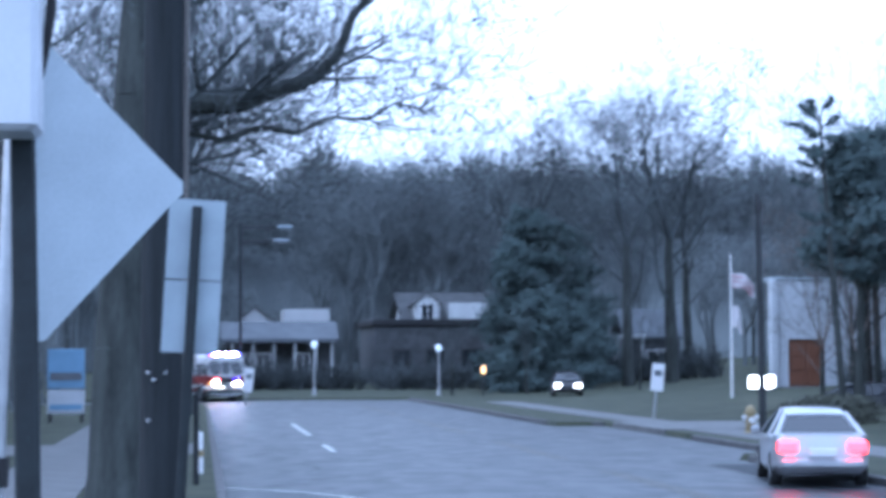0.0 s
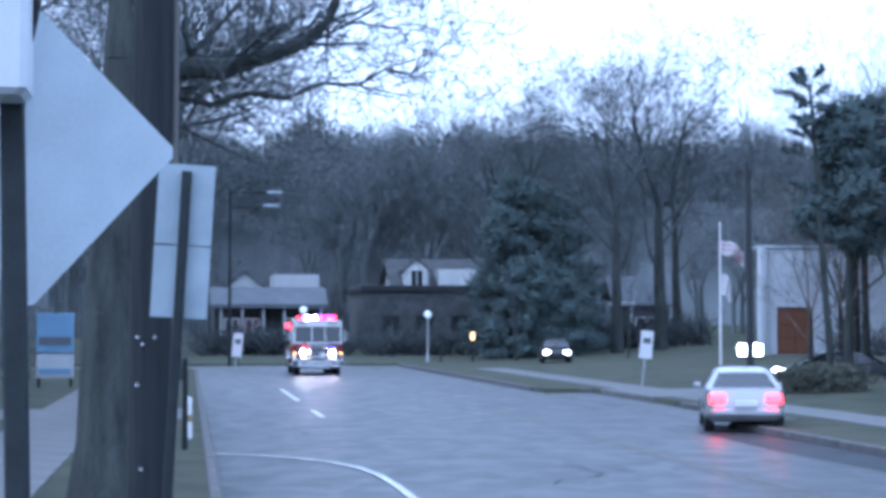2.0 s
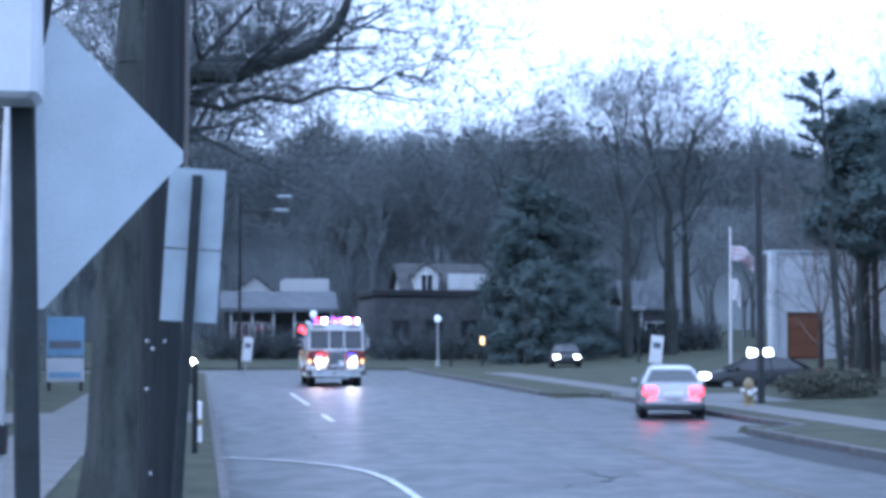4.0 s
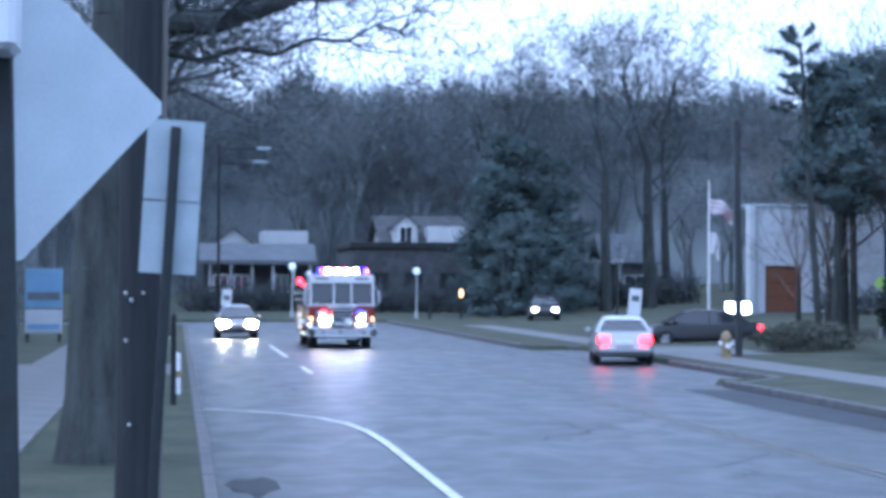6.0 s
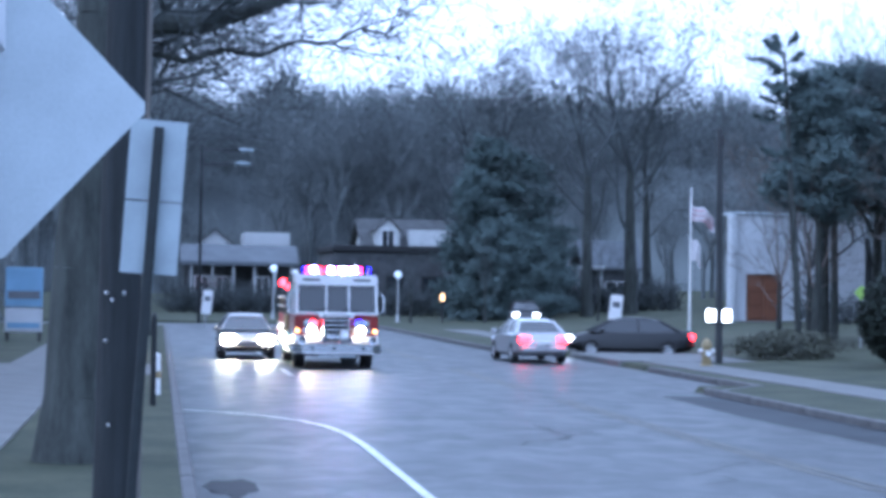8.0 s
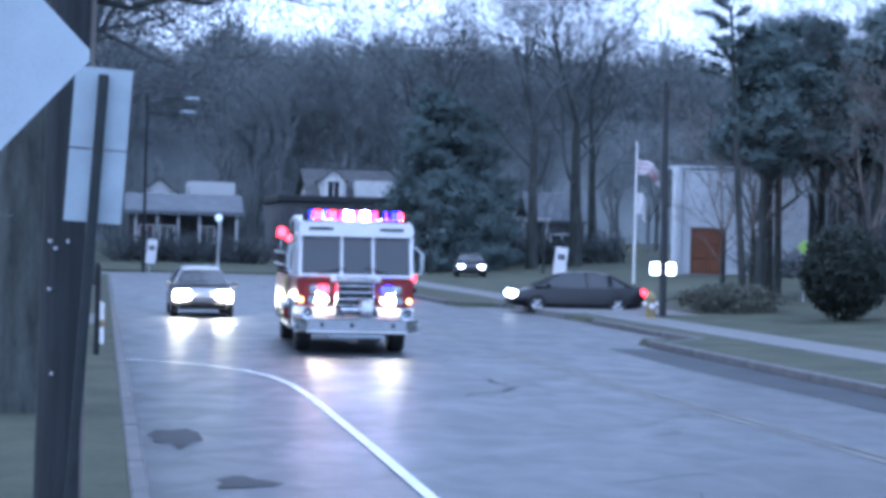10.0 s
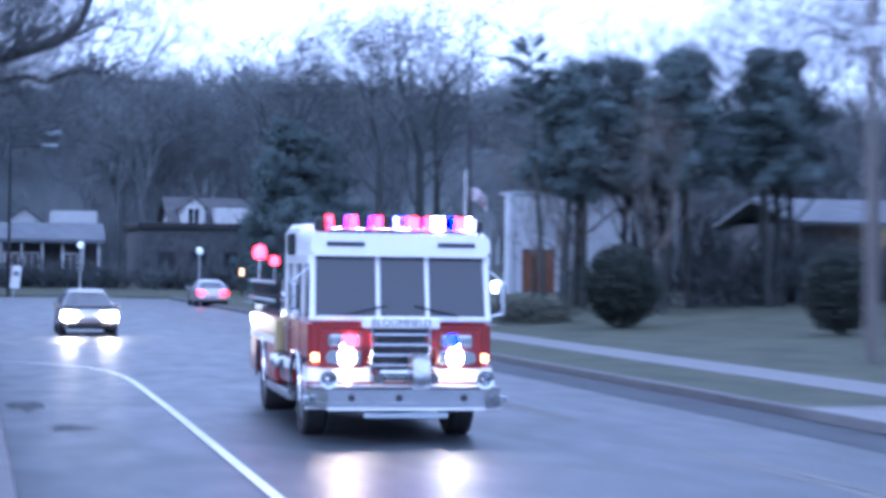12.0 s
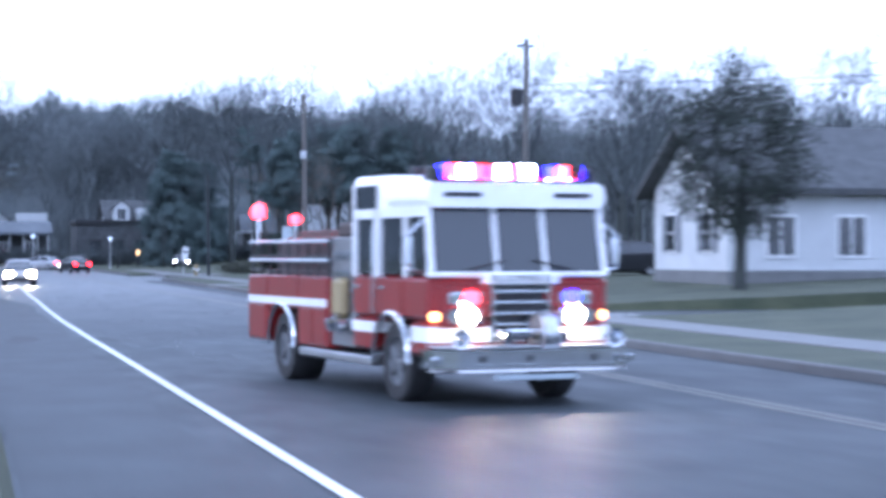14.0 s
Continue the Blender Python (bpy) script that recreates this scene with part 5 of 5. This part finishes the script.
def right_side():
    """The lawns on the far side of the road, seen as the camera turns."""
    shrub(18.6, 46.2, 2.25, 2.45, 3, "dense dark green rounded bush on the lawn", count=6500, rough=0.1)
    shrub(21.6, 38, 1.9, 2.3, 4, "dense dark green upright bush on the lawn", count=5000, rough=0.1)
    shrub(23.6, 36.5, 1.1, 1.5, 5, "small dark green bush on the lawn")
    shrub(17.4, 2.4, 2.75, 3.0, 6, "large bare-brown rounded bush by the pavement", "brownleaf", count=4500)
    shrub(22, 5, 3.0, 2.2, 7, "loose brown hedge bush on the lawn", "brownleaf", count=3500)
    shrub(24.5, 9, 2.6, 2.0, 9, "loose dark hedge bush on the lawn", "leaf", count=2500)
    shrub(17.4, 51.6, 3.0, 0.85, 48, "low dark brush mound on the lawn", "brownleaf", count=2200, rough=0.4)
    # dense tree before the white house
    top = shrub(23.3, -14, 4.2, 5.2, 15, "dense dark evergreen tree on a short trunk", "leaf", "evergreen_tree", 11000, 1.5, 0.55)
    part("trunk", Shape().tube((0, 0, -1.8), (0.1, 0, 2.5), 0.22, 0.12, 10), M["bark"], top, smooth=True)
    tagged(top, category="tree")
    # stone wall
    top = thing("stone_wall", "low dry field-stone wall across the lawn", "wall")
    me = [mesh_of("stone", Shape().box(-0.26 - 0.03 * k, -0.2, 0, 0.26 + 0.03 * k, 0.2, 0.19, 0.05), M["stone"]) for k in range(3)]
    rng = random.Random(8)
    for row in range(4):
        for k in range(24):
            ob = new("stone", me[rng.randint(0, 2)])
            ob.parent = top
            x = 24 + k * 0.56 + (row % 2) * 0.28
            ob.matrix_basis = pose(x, 30 + rng.uniform(-0.04, 0.04), lawn(x, 30) - 0.05 + row * 0.185, 0, 0, rng.uniform(-6, 6))
    # poles
    top = thing("utility_pole", "weathered grey utility pole with a white sign on the verge", "pole", pose(17.0, 27, 0.1))
    part("shaft", Shape().tube((0, 0, -0.2), (-0.1, 0, 9.5), 0.15, 0.11, 12), M["grey_pole"], top, smooth=True)
    part("bracket", Shape().box(-0.3, -0.16, 6.2, 0.0, -0.1, 6.6, 0.02), M["galv"], top)
    top = thing("road_sign", "white sign plates on a thin post beside the pavement", "road sign", pose(15.2, 22, 0.1))
    part("post", Shape().box(-0.03, -0.03, -0.1, 0.03, 0.03, 2.6, 0.01), M["galv"], top)
    part("sign_plate", Shape().box(-0.23, -0.06, 2.05, 0.23, -0.03, 2.7, 0.01), M["alu"], top)
    part("sign_plate", Shape().tube((0, -0.06, 1.8), (0, -0.03, 1.8), 0.24, 0.24, 18), M["white"], top, "round white plate")
    top = thing("utility_pole", "tall utility pole with a transformer drum and wires", "pole", pose(26.5, 20, 0.3))
    part("shaft", Shape().tube((0, 0, -0.3), (0.1, 0, 11.6), 0.17, 0.12, 12), M["grey_pole"], top, smooth=True)
    part("transformer", Shape().lathe([(0.0, 8.3), (0.3, 8.32), (0.32, 9.1), (0.2, 9.2), (0.0, 9.22)], 14, pose(-0.4, 0, 0)), M["dark"], top, "dark transformer drum", smooth=True)
    part("crossarm", Shape().box(-0.4, -0.06, 11.2, 0.5, 0.06, 11.32, 0.02), M["pole"], top)
    for z, q in ((9.0, 0.4), (9.4, 0.5)):
        sag = [(0.1 + 34 * k / 16, -26 * k / 16, z + 0.8 * k / 16 - 4 * q * k / 16 * (1 - k / 16)) for k in range(17)]
        part("wire", Shape().pipe(sag, 0.02, 4), M["rubber"], top)
    top = thing("yard_sign", "white board sign with dark bars on a white post", "sign", pose(21.0, 3.4, 0.3))
    part("board", Shape().box(-0.42, 0, 1.55, 0.42, 0.06, 2.6, 0.02), M["white"], top)
    part("post", Shape().box(-0.25, 0.02, 0, 0.25, 0.08, 1.56, 0.02), M["white"], top)
    for z in (1.9, 2.25):
        part("bar", Shape().box(-0.28, -0.012, z, 0.28, 0, z + 0.14), M["ink"], top)



def vegetation():
    # the big tree by the near pavement, its limbs over the road
    bare_tree(-0.85, 20.6, 13, 0.33, 11, "large old tree with thick limbs reaching over the kerb", lean=(0.4, 0), levels=5, spread=0.42, trunk_frac=0.62, blade=0.008, limbs=(
        ((0.1, 0.3, 4.0), (1.0, 0.2, 0.16), 1.4, 0.05, 4), ((0.0, 0, 4.9), (0.6, -0.2, 0.8), 2.1, 0.1, 4),
        ((0.1, 0.2, 4.3), (0.9, 0.8, 0.3), 1.7, 0.06, 4), ((0.1, 0.1, 4.1), (0.6, 1.0, 0.3), 2.2, 0.07, 4), ((0.2, 0.1, 4.4), (1.0, -0.3, 0.5), 1.7, 0.06, 4)),
        boughs=(((0.15, 0.2, 4.55), (0.76, 0.3, 4.8), (1.2, 0.3, 4.78), (1.55, 0.3, 4.9), (2.1, 0.3, 5.1), (2.35, 0.3, 5.35), (2.5, 0.2, 5.75), (3.0, 0.2, 6.4)),
                ((0.2, 0.3, 4.3), (0.7, 0.5, 4.5), (1.1, 0.5, 4.42), (1.5, 0.5, 4.56), (1.9, 0.5, 4.5), (2.3, 0.5, 4.68), (2.7, 0.5, 4.66), (3.0, 0.5, 4.85), (3.3, 0.5, 4.8))))
    for k, (x, y, h, r) in enumerate(((-7.5, 40, 12, 0.3), (-1.2, 56, 13, 0.28), (-6.5, 52, 12, 0.25), (-0.5, 70, 13, 0.25), (-0.9, 36, 9.5, 0.16), (-0.7, 44, 11, 0.2), (-5.5, 38, 12, 0.3), (-6, 70, 14, 0.3), (-2.5, 84, 12, 0.25))):
        bare_tree(x, y, h, r, 40 + k, "bare street tree on the near verge", levels=6)
    # tall bare trees behind the lawn
    bare_tree(24.4, 108, 17.0, 0.3, 21, "tall bare tree with a wide upper crown", levels=5, kids=(4, 5), blade=0.022, spread=0.6, trunk_frac=0.42)
    bare_tree(27.4, 110, 17.8, 0.36, 22, "tall bare tree with a straight trunk and wide crown", levels=5, kids=(4, 5), blade=0.022, spread=0.6, trunk_frac=0.42)
    bare_tree(19.3, 117, 15.8, 0.28, 23, "tall bare tree beside the evergreens", levels=5, kids=(4, 5), blade=0.022, spread=0.6, trunk_frac=0.42)
    bare_tree(30.5, 118, 15.5, 0.28, 24, "tall slender bare tree", levels=5, kids=(4, 5), blade=0.022, trunk_frac=0.45)
    for k, (x, y, h) in enumerate(((17.6, 103, 4.5), (13.6, 103.5, 4.2), (23.2, 100, 5))):
        bare_tree(x, y, h, 0.07, 60 + k, "young bare tree with a thin trunk on the lawn", levels=4, trunk_frac=0.4)
    for k, (x, y, h, w) in enumerate(((17.9, 110, 8.6, 4.8), (19.4, 112, 10.6, 6.0), (21.2, 111, 9.6, 5.8), (22.6, 114, 8.0, 5.0), (18.6, 107, 5.6, 4.6), (20.6, 107.5, 5.0, 5.2), (23.4, 118, 9.5, 5.5))):
        pine(x, y, h, w, 70 + k, "dense dark evergreen with uneven sweeping boughs", 0.06, 150, 1.15)
    # tall thin pine with a tuft, and trees on the right
    top = thing("pine_tree", "tall thin pine with a tufted top on a bare trunk", "tree", pose(18.6, 54, lawn(18, 54) - 0.1))
    trunk = Shape().tube((0, 0, 0), (-0.35, 0, 5), 0.12, 0.09, 9).tube((-0.35, 0, 5), (-0.62, 0, 9.0), 0.09, 0.04, 8)
    part("trunk", trunk, M["bark"], top, smooth=True)
    s = Shape()
    rng = random.Random(12)
    for k in range(44):
        z = rng.uniform(6.9, 9.2) if k < 36 else rng.uniform(5.4, 6.6)
        a = rng.uniform(0, 6.28)
        r = rng.uniform(0.25, 1.15) * (1.25 - abs(z - 7.8) * 0.3)
        base = Vector((-0.35 - 0.27 * (z - 5) / 4, 0, z - 0.25))
        tip = base + Vector((math.cos(a) * r, math.sin(a) * r, rng.uniform(-0.1, 0.6)))
        s.tube(base, tip, 0.02, 0.01, 3, cap=False)
        for j in range(110):
            c = base.lerp(tip, rng.uniform(0.45, 1.1))
            o = Vector((rng.gauss(0, 1), rng.gauss(0, 1), rng.gauss(0.2, 0.7))).normalized() * rng.uniform(0.12, 0.28)
            u = o.orthogonal().normalized() * 0.035
            s.add([c - u, c + o, c + u], [(0, 1, 2)])
    part("crown", s, M["needles"], top, "dark needle tufts")
    for k, (x, y, h, w) in enumerate(((21.2, 60, 8.7, 3.6), (22.9, 63, 9.6, 4.4), (24.8, 59.5, 9.2, 4.4), (26.8, 62, 9.9, 4.8), (29.2, 60, 9.6, 4.6), (31.5, 63, 10, 4.8), (25.6, 66, 10, 4.6))):
        pine(x, y, h, w, 300 + k, "tall dark pine with dense ragged boughs above the lawn", 0.52, 90, 0.95)
    for k, (x, y, h, r, tw) in enumerate(((20.6, 62, 6.0, 0.09, "paletwig"), (21.4, 61, 5.6, 0.08, "paletwig"), (22.0, 63, 7.0, 0.12, "twig"), (23.4, 56, 6.5, 0.1, "paletwig"), (25.5, 66, 10, 0.18, "twig"), (28, 70, 12, 0.2, "twig"))):
        bare_tree(x, y, h, r, 80 + k, "slender bare tree with upright branches on the lawn", levels=5, spread=0.4, trunk_frac=0.3, twig=tw)
    for k, (x, y, h, r) in enumerate(((29, 48, 11.5, 0.2), (34, 45, 12, 0.25), (30, 34, 9.5, 0.2), (37, 36, 11, 0.22), (41, 30, 10.5, 0.25), (33, 22, 9, 0.22), (29.5, 14, 7.5, 0.2), (40, 14, 9, 0.22))):
        bare_tree(x, y, h, r, 100 + k, "bare garden tree on the lawn", levels=6, spread=0.5, blade=0.012)
    for k, (x, y, h) in enumerate(((23.2, 65, 9.6), (27.6, 67, 9.8), (30.0, 61, 12), (32.4, 68, 11), (34.5, 62, 11.8))):
        bare_tree(x, y, h, 0.2, 130 + k, "tall dense bare tree behind the lawn bushes", levels=6, spread=0.5, trunk_frac=0.35)
    # woods behind
    rng = random.Random(30)
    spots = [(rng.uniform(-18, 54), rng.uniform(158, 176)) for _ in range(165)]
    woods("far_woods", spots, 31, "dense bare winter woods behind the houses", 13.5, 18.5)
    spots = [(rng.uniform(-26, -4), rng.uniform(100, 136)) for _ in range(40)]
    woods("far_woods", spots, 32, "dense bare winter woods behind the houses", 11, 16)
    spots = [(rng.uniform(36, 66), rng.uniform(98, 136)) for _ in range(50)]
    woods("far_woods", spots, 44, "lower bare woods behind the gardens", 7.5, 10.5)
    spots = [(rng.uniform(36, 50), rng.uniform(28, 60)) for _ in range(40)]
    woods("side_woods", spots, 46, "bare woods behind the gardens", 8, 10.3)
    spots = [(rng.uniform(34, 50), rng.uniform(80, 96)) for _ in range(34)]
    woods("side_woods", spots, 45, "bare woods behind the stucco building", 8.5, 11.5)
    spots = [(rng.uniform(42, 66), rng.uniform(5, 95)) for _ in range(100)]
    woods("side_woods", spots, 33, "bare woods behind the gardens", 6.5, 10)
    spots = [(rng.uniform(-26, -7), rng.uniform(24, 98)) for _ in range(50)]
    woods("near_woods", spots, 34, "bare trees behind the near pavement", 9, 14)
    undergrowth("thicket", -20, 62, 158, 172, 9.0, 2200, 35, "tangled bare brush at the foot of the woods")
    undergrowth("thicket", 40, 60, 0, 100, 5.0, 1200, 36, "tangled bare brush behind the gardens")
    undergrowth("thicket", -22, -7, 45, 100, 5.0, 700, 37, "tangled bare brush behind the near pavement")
    undergrowth("hedge", 10.9, 32, 114, 118, 1.6, 420, 38, "low brown bare hedge before the houses", "twig")
    undergrowth("hedge", 27, 48, 61, 66, 2.6, 520, 41, "tall brown bare hedge before the low house", "twig")
    undergrowth("hedge", 0.5, 9.5, 115, 118, 1.3, 170, 42, "low bare hedge before the porch", "twig")
    undergrowth("hedge", 30.2, 36, 84, 88, 0.9, 90, 39, "low brown bare hedge before the stucco building", "twig")
    # wooded rise that closes the distance
    def rise(deg, j):
        d, h = ((180, 0.0), (184, 8.5), (190, 12.5), (215, 15), (400, 0))[j]
        a = radians(deg)
        lift = max(0.0, min(1.0, (0.40 - a) / 0.13)) if h else 0.0
        k = 0.93 + 0.2 * noise.noise(Vector((deg * 0.12, j * 2.0, 0))) + 0.12 * noise.noise(Vector((deg * 0.7, j * 2.0, 5)))
        return Vector((d * math.sin(a), d * math.cos(a) - 20, (h * (0.62 + 0.38 * lift) + (0.8 + 0.3 * h) * lift) * k - (0.5 if j in (0, 4) else 0)))
    s = Shape()
    n = 900
    s.add([rise(-100 + 190 * i / n, j) for j in range(5) for i in range(n + 1)],
          [(j * (n + 1) + i, j * (n + 1) + i + 1, (j + 1) * (n + 1) + i + 1, (j + 1) * (n + 1) + i) for j in range(4) for i in range(n)])
    tagged(part("wooded_rise", s, M["woods"]), "distant hazed wooded rise", "backdrop", kind="structure")
    # bare crowns standing on the rise
    s = Shape()
    for k in range(3400):
        deg = rng.uniform(-14, 44)
        p = rise(deg, 1).lerp(rise(deg, 2), rng.uniform(0.2, 1.0)) if rng.random() < 0.6 else rise(deg, 2).lerp(rise(deg, 3), rng.uniform(0, 0.7))
        tall = rng.uniform(2.2, 4.6) * (1 + 0.6 * noise.noise(Vector((deg * 0.5, 0, 9))))
        base = p - Vector((0, 0, 0.6))
        mid = base + Vector((rng.uniform(-0.2, 0.2), 0, tall * 0.5))
        s.tube(base, mid, 0.11, 0.07, 3, cap=False)
        for j in range(11):
            e = mid + Vector((rng.gauss(0, 0.75), rng.gauss(0, 0.5), rng.uniform(-0.2, 0.6) * tall))
            s.tube(mid, e, 0.055, 0.02, 3, cap=False)
            for q in range(2):
                s.tube(mid.lerp(e, 0.6), e + Vector((rng.gauss(0, 0.4), 0, rng.gauss(0.25, 0.3))), 0.035, 0.015, 3, cap=False)
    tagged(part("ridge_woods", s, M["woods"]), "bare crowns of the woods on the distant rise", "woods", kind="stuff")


build_ground()
build_roads()
near_signs()
small_roadside()
buildings()
right_side()
vegetation()

# from plan units to metres
scaled = set()
for ob in list(scene.objects):
    if ob.type in {"MESH", "EMPTY"}:
        m = ob.matrix_basis.copy()
        m.translation *= PLAN
        ob.matrix_basis = m
        if ob.data and ob.data.name not in scaled:
            ob.data.transform(Matrix.Scale(PLAN, 4))
            scaled.add(ob.data.name)



def on_lawn(x, y, rx, ry, rz):
    return pose(x, y, lawn(x / PLAN, y / PLAN) * PLAN - 0.02, rx, ry, rz)


car("parked_car", "black sedan parked on the sloping lawn drive", "black", on_lawn(21.9, -5, 0, -1.5, 78), "sedan", group="cars parked by the side street")
car("parked_car", "black sport utility vehicle parked on a drive", "black", on_lawn(32.7, 10, 0, -1.5, 80), "suv", group="cars parked by the side street")
car("parked_car", "black car facing the road with lit headlights", "black", on_lawn(22.1, 115, 0, 0, 172), "sedan", head="window_light")
truck, truck_wheels, truck_beacons = fire_truck()
silver, silver_wheels = car("sedan_car", "silver sedan with lit red brake lights driving away", "silver", pose(10, 40, 0), "sedan", tail="tail")
dark_car, dark_wheels = car("sedan_car", "black sedan with lit tail lights waiting in a driveway", "black", pose(17, 60, 0), "sedan", tail="tail", head="window_light")
follower, follower_wheels = car("following_car", "dark car with glaring headlights following the fire truck", "grey", pose(3, 90, 0), "sedan", head="far_head", lens=1.25)


# ---- what moves ----
def drive(ob, wheels, rows, r):
    """Rows of seconds, x, y, heading: along the ground, the wheels rolling."""
    walk(ob, [(t, pose(x, y, 0.0, 0, 0, rz)) for t, x, y, rz in rows])
    for w in wheels:
        p = w.matrix_basis.translation.copy()
        turn, out, last = 0.0, [], None
        for t, x, y, rz in rows:
            if last is not None:
                far = math.hypot(x - last[0], y - last[1])
                turn -= min(80.0, math.degrees(far / r))
            last = (x, y)
            out.append((t, pose(p.x, p.y, p.z, turn, 0, 0)))
        walk(w, out)


def motions():
    drive(truck, truck_wheels, [
        (0, 1.10, 119.00, 205.0),
        (0.3, 2.95, 115.50, 196.0),
        (0.6, 3.75, 111.50, 189.0),
        (1, 4.60, 106.50, 183.0),
        (1.5, 5.68, 100.00, 180.0),
        (2, 6.39, 97.00, 180.0),
        (4.5, 5.88, 81.50, 180.0),
        (5, 6.31, 78.50, 180.0),
        (6.5, 5.92, 69.00, 180.0),
        (7.5, 5.66, 61.50, 180.0),
        (8, 5.15, 57.00, 180.0),
        (10.5, 5.26, 36.80, 178.0),
        (11, 5.18, 33.00, 178.0),
        (11.5, 5.45, 29.10, 177.5),
        (12, 5.57, 17.30, 177.5),
        (12.5, 5.70, -0.50, 179.0),
        (13, 5.80, -20.70, 181.5),
        (13.5, 5.86, -39.40, 183.0),
        (14, 6.48, -59.20, 188.5),
    ], 0.52)
    # each beacon turns the facet of that colour forward every half second (red, white, blue, dark)
    shown = ("RWDBWB RWWWBB RWRWBB RRWRRB DWWRRR RRWBDW BBWWRD WDRRWB RWBBWR RRWWRB RRWRRD RRWWBB BWWWWB RRWWBB RWWWBB DWWRRB RRWWWD "
             "BBWWRR DRRWBB WWDBBR RRWWDB DWWWWB RRWWDD DBWWRR DDDRWR RRWWBD DWWDRR RRWWBR RRWWBD").split()
    sides = {"R": (0, 3), "W": (1,), "B": (2, 5), "D": (4,)}
    for ob, x, k in truck_beacons:
        now, rows = sides[shown[0][k]][0], []
        for i, colours in enumerate(shown):
            ahead = min((side - now) % 6 for side in sides[colours[k]])
            if ahead > 1:
                rows.append((0.5 * i - 0.32, pose(x, 0.93, 2.8, 0, 0, -60 * (now + ahead * 0.33))))
                rows.append((0.5 * i - 0.18, pose(x, 0.93, 2.8, 0, 0, -60 * (now + ahead * 0.67))))
            now += ahead
            rows.append((0.5 * i, pose(x, 0.93, 2.8, 0, 0, -60 * now)))
        walk(ob, rows)
    drive(silver, silver_wheels, [
        (0, 12.00, 37.00, -12.0),
        (0.5, 12.00, 39.00, -12.0),
        (1.5, 12.90, 43.44, -13.0),
        (2, 13.14, 44.88, -13.0),
        (4.5, 13.51, 55.07, -11.0),
        (5, 13.23, 54.25, -11.0),
        (6.5, 13.90, 61.94, -8.0),
        (7.5, 13.51, 64.95, 0.0),
        (8.2, 12.29, 64.06, 2.0),
        (10.5, 12.60, 88.00, -2.0),
        (12, 13.00, 99.00, 0.0),
        (12.5, 12.90, 111.00, 8.0),
        (13, 11.50, 115.00, 35.0),
        (13.5, 9.30, 117.00, 50.0),
        (14, 8.00, 118.00, 55.0),
    ], 0.33)
    drive(dark_car, dark_wheels, [
        (0, 26.50, 75.00, 80.0),
        (3, 24.50, 75.00, 80.0),
        (4.3, 21.80, 74.50, 80.0),
        (5, 21.10, 74.00, 80.0),
        (6.5, 19.80, 73.00, 80.0),
        (7.5, 18.00, 70.50, 82.0),
        (8.2, 17.00, 69.00, 82.0),
        (11, 15.10, 64.20, 84.0),
        (11.6, 13.80, 65.00, 75.0),
        (12.5, 13.20, 72.00, 20.0),
        (13, 13.60, 85.00, 2.0),
        (13.5, 12.00, 91.00, 10.0),
        (14, 10.00, 94.00, 15.0),
    ], 0.33)
    drive(follower, follower_wheels, [
        (0, -40.00, 113.00, -90.0),
        (3, -12.00, 113.50, -92.0),
        (4.3, -0.60, 112.00, -135.0),
        (5, 1.90, 104.00, -172.0),
        (6.5, 2.68, 77.45, -180.0),
        (7.5, 3.05, 66.13, -180.0),
        (8, 2.89, 64.62, -180.0),
        (10.5, 2.94, 55.36, -180.0),
        (11, 3.17, 52.41, -180.0),
        (11.5, 3.50, 51.51, -180.0),
        (12, 3.67, 54.41, -180.0),
        (12.5, 4.46, 68.91, -180.0),
        (13, 4.16, 50.31, -180.0),
        (13.5, 4.10, 38.00, -180.0),
        (14, 3.20, 28.00, -180.0),
    ], 0.33)


motions()
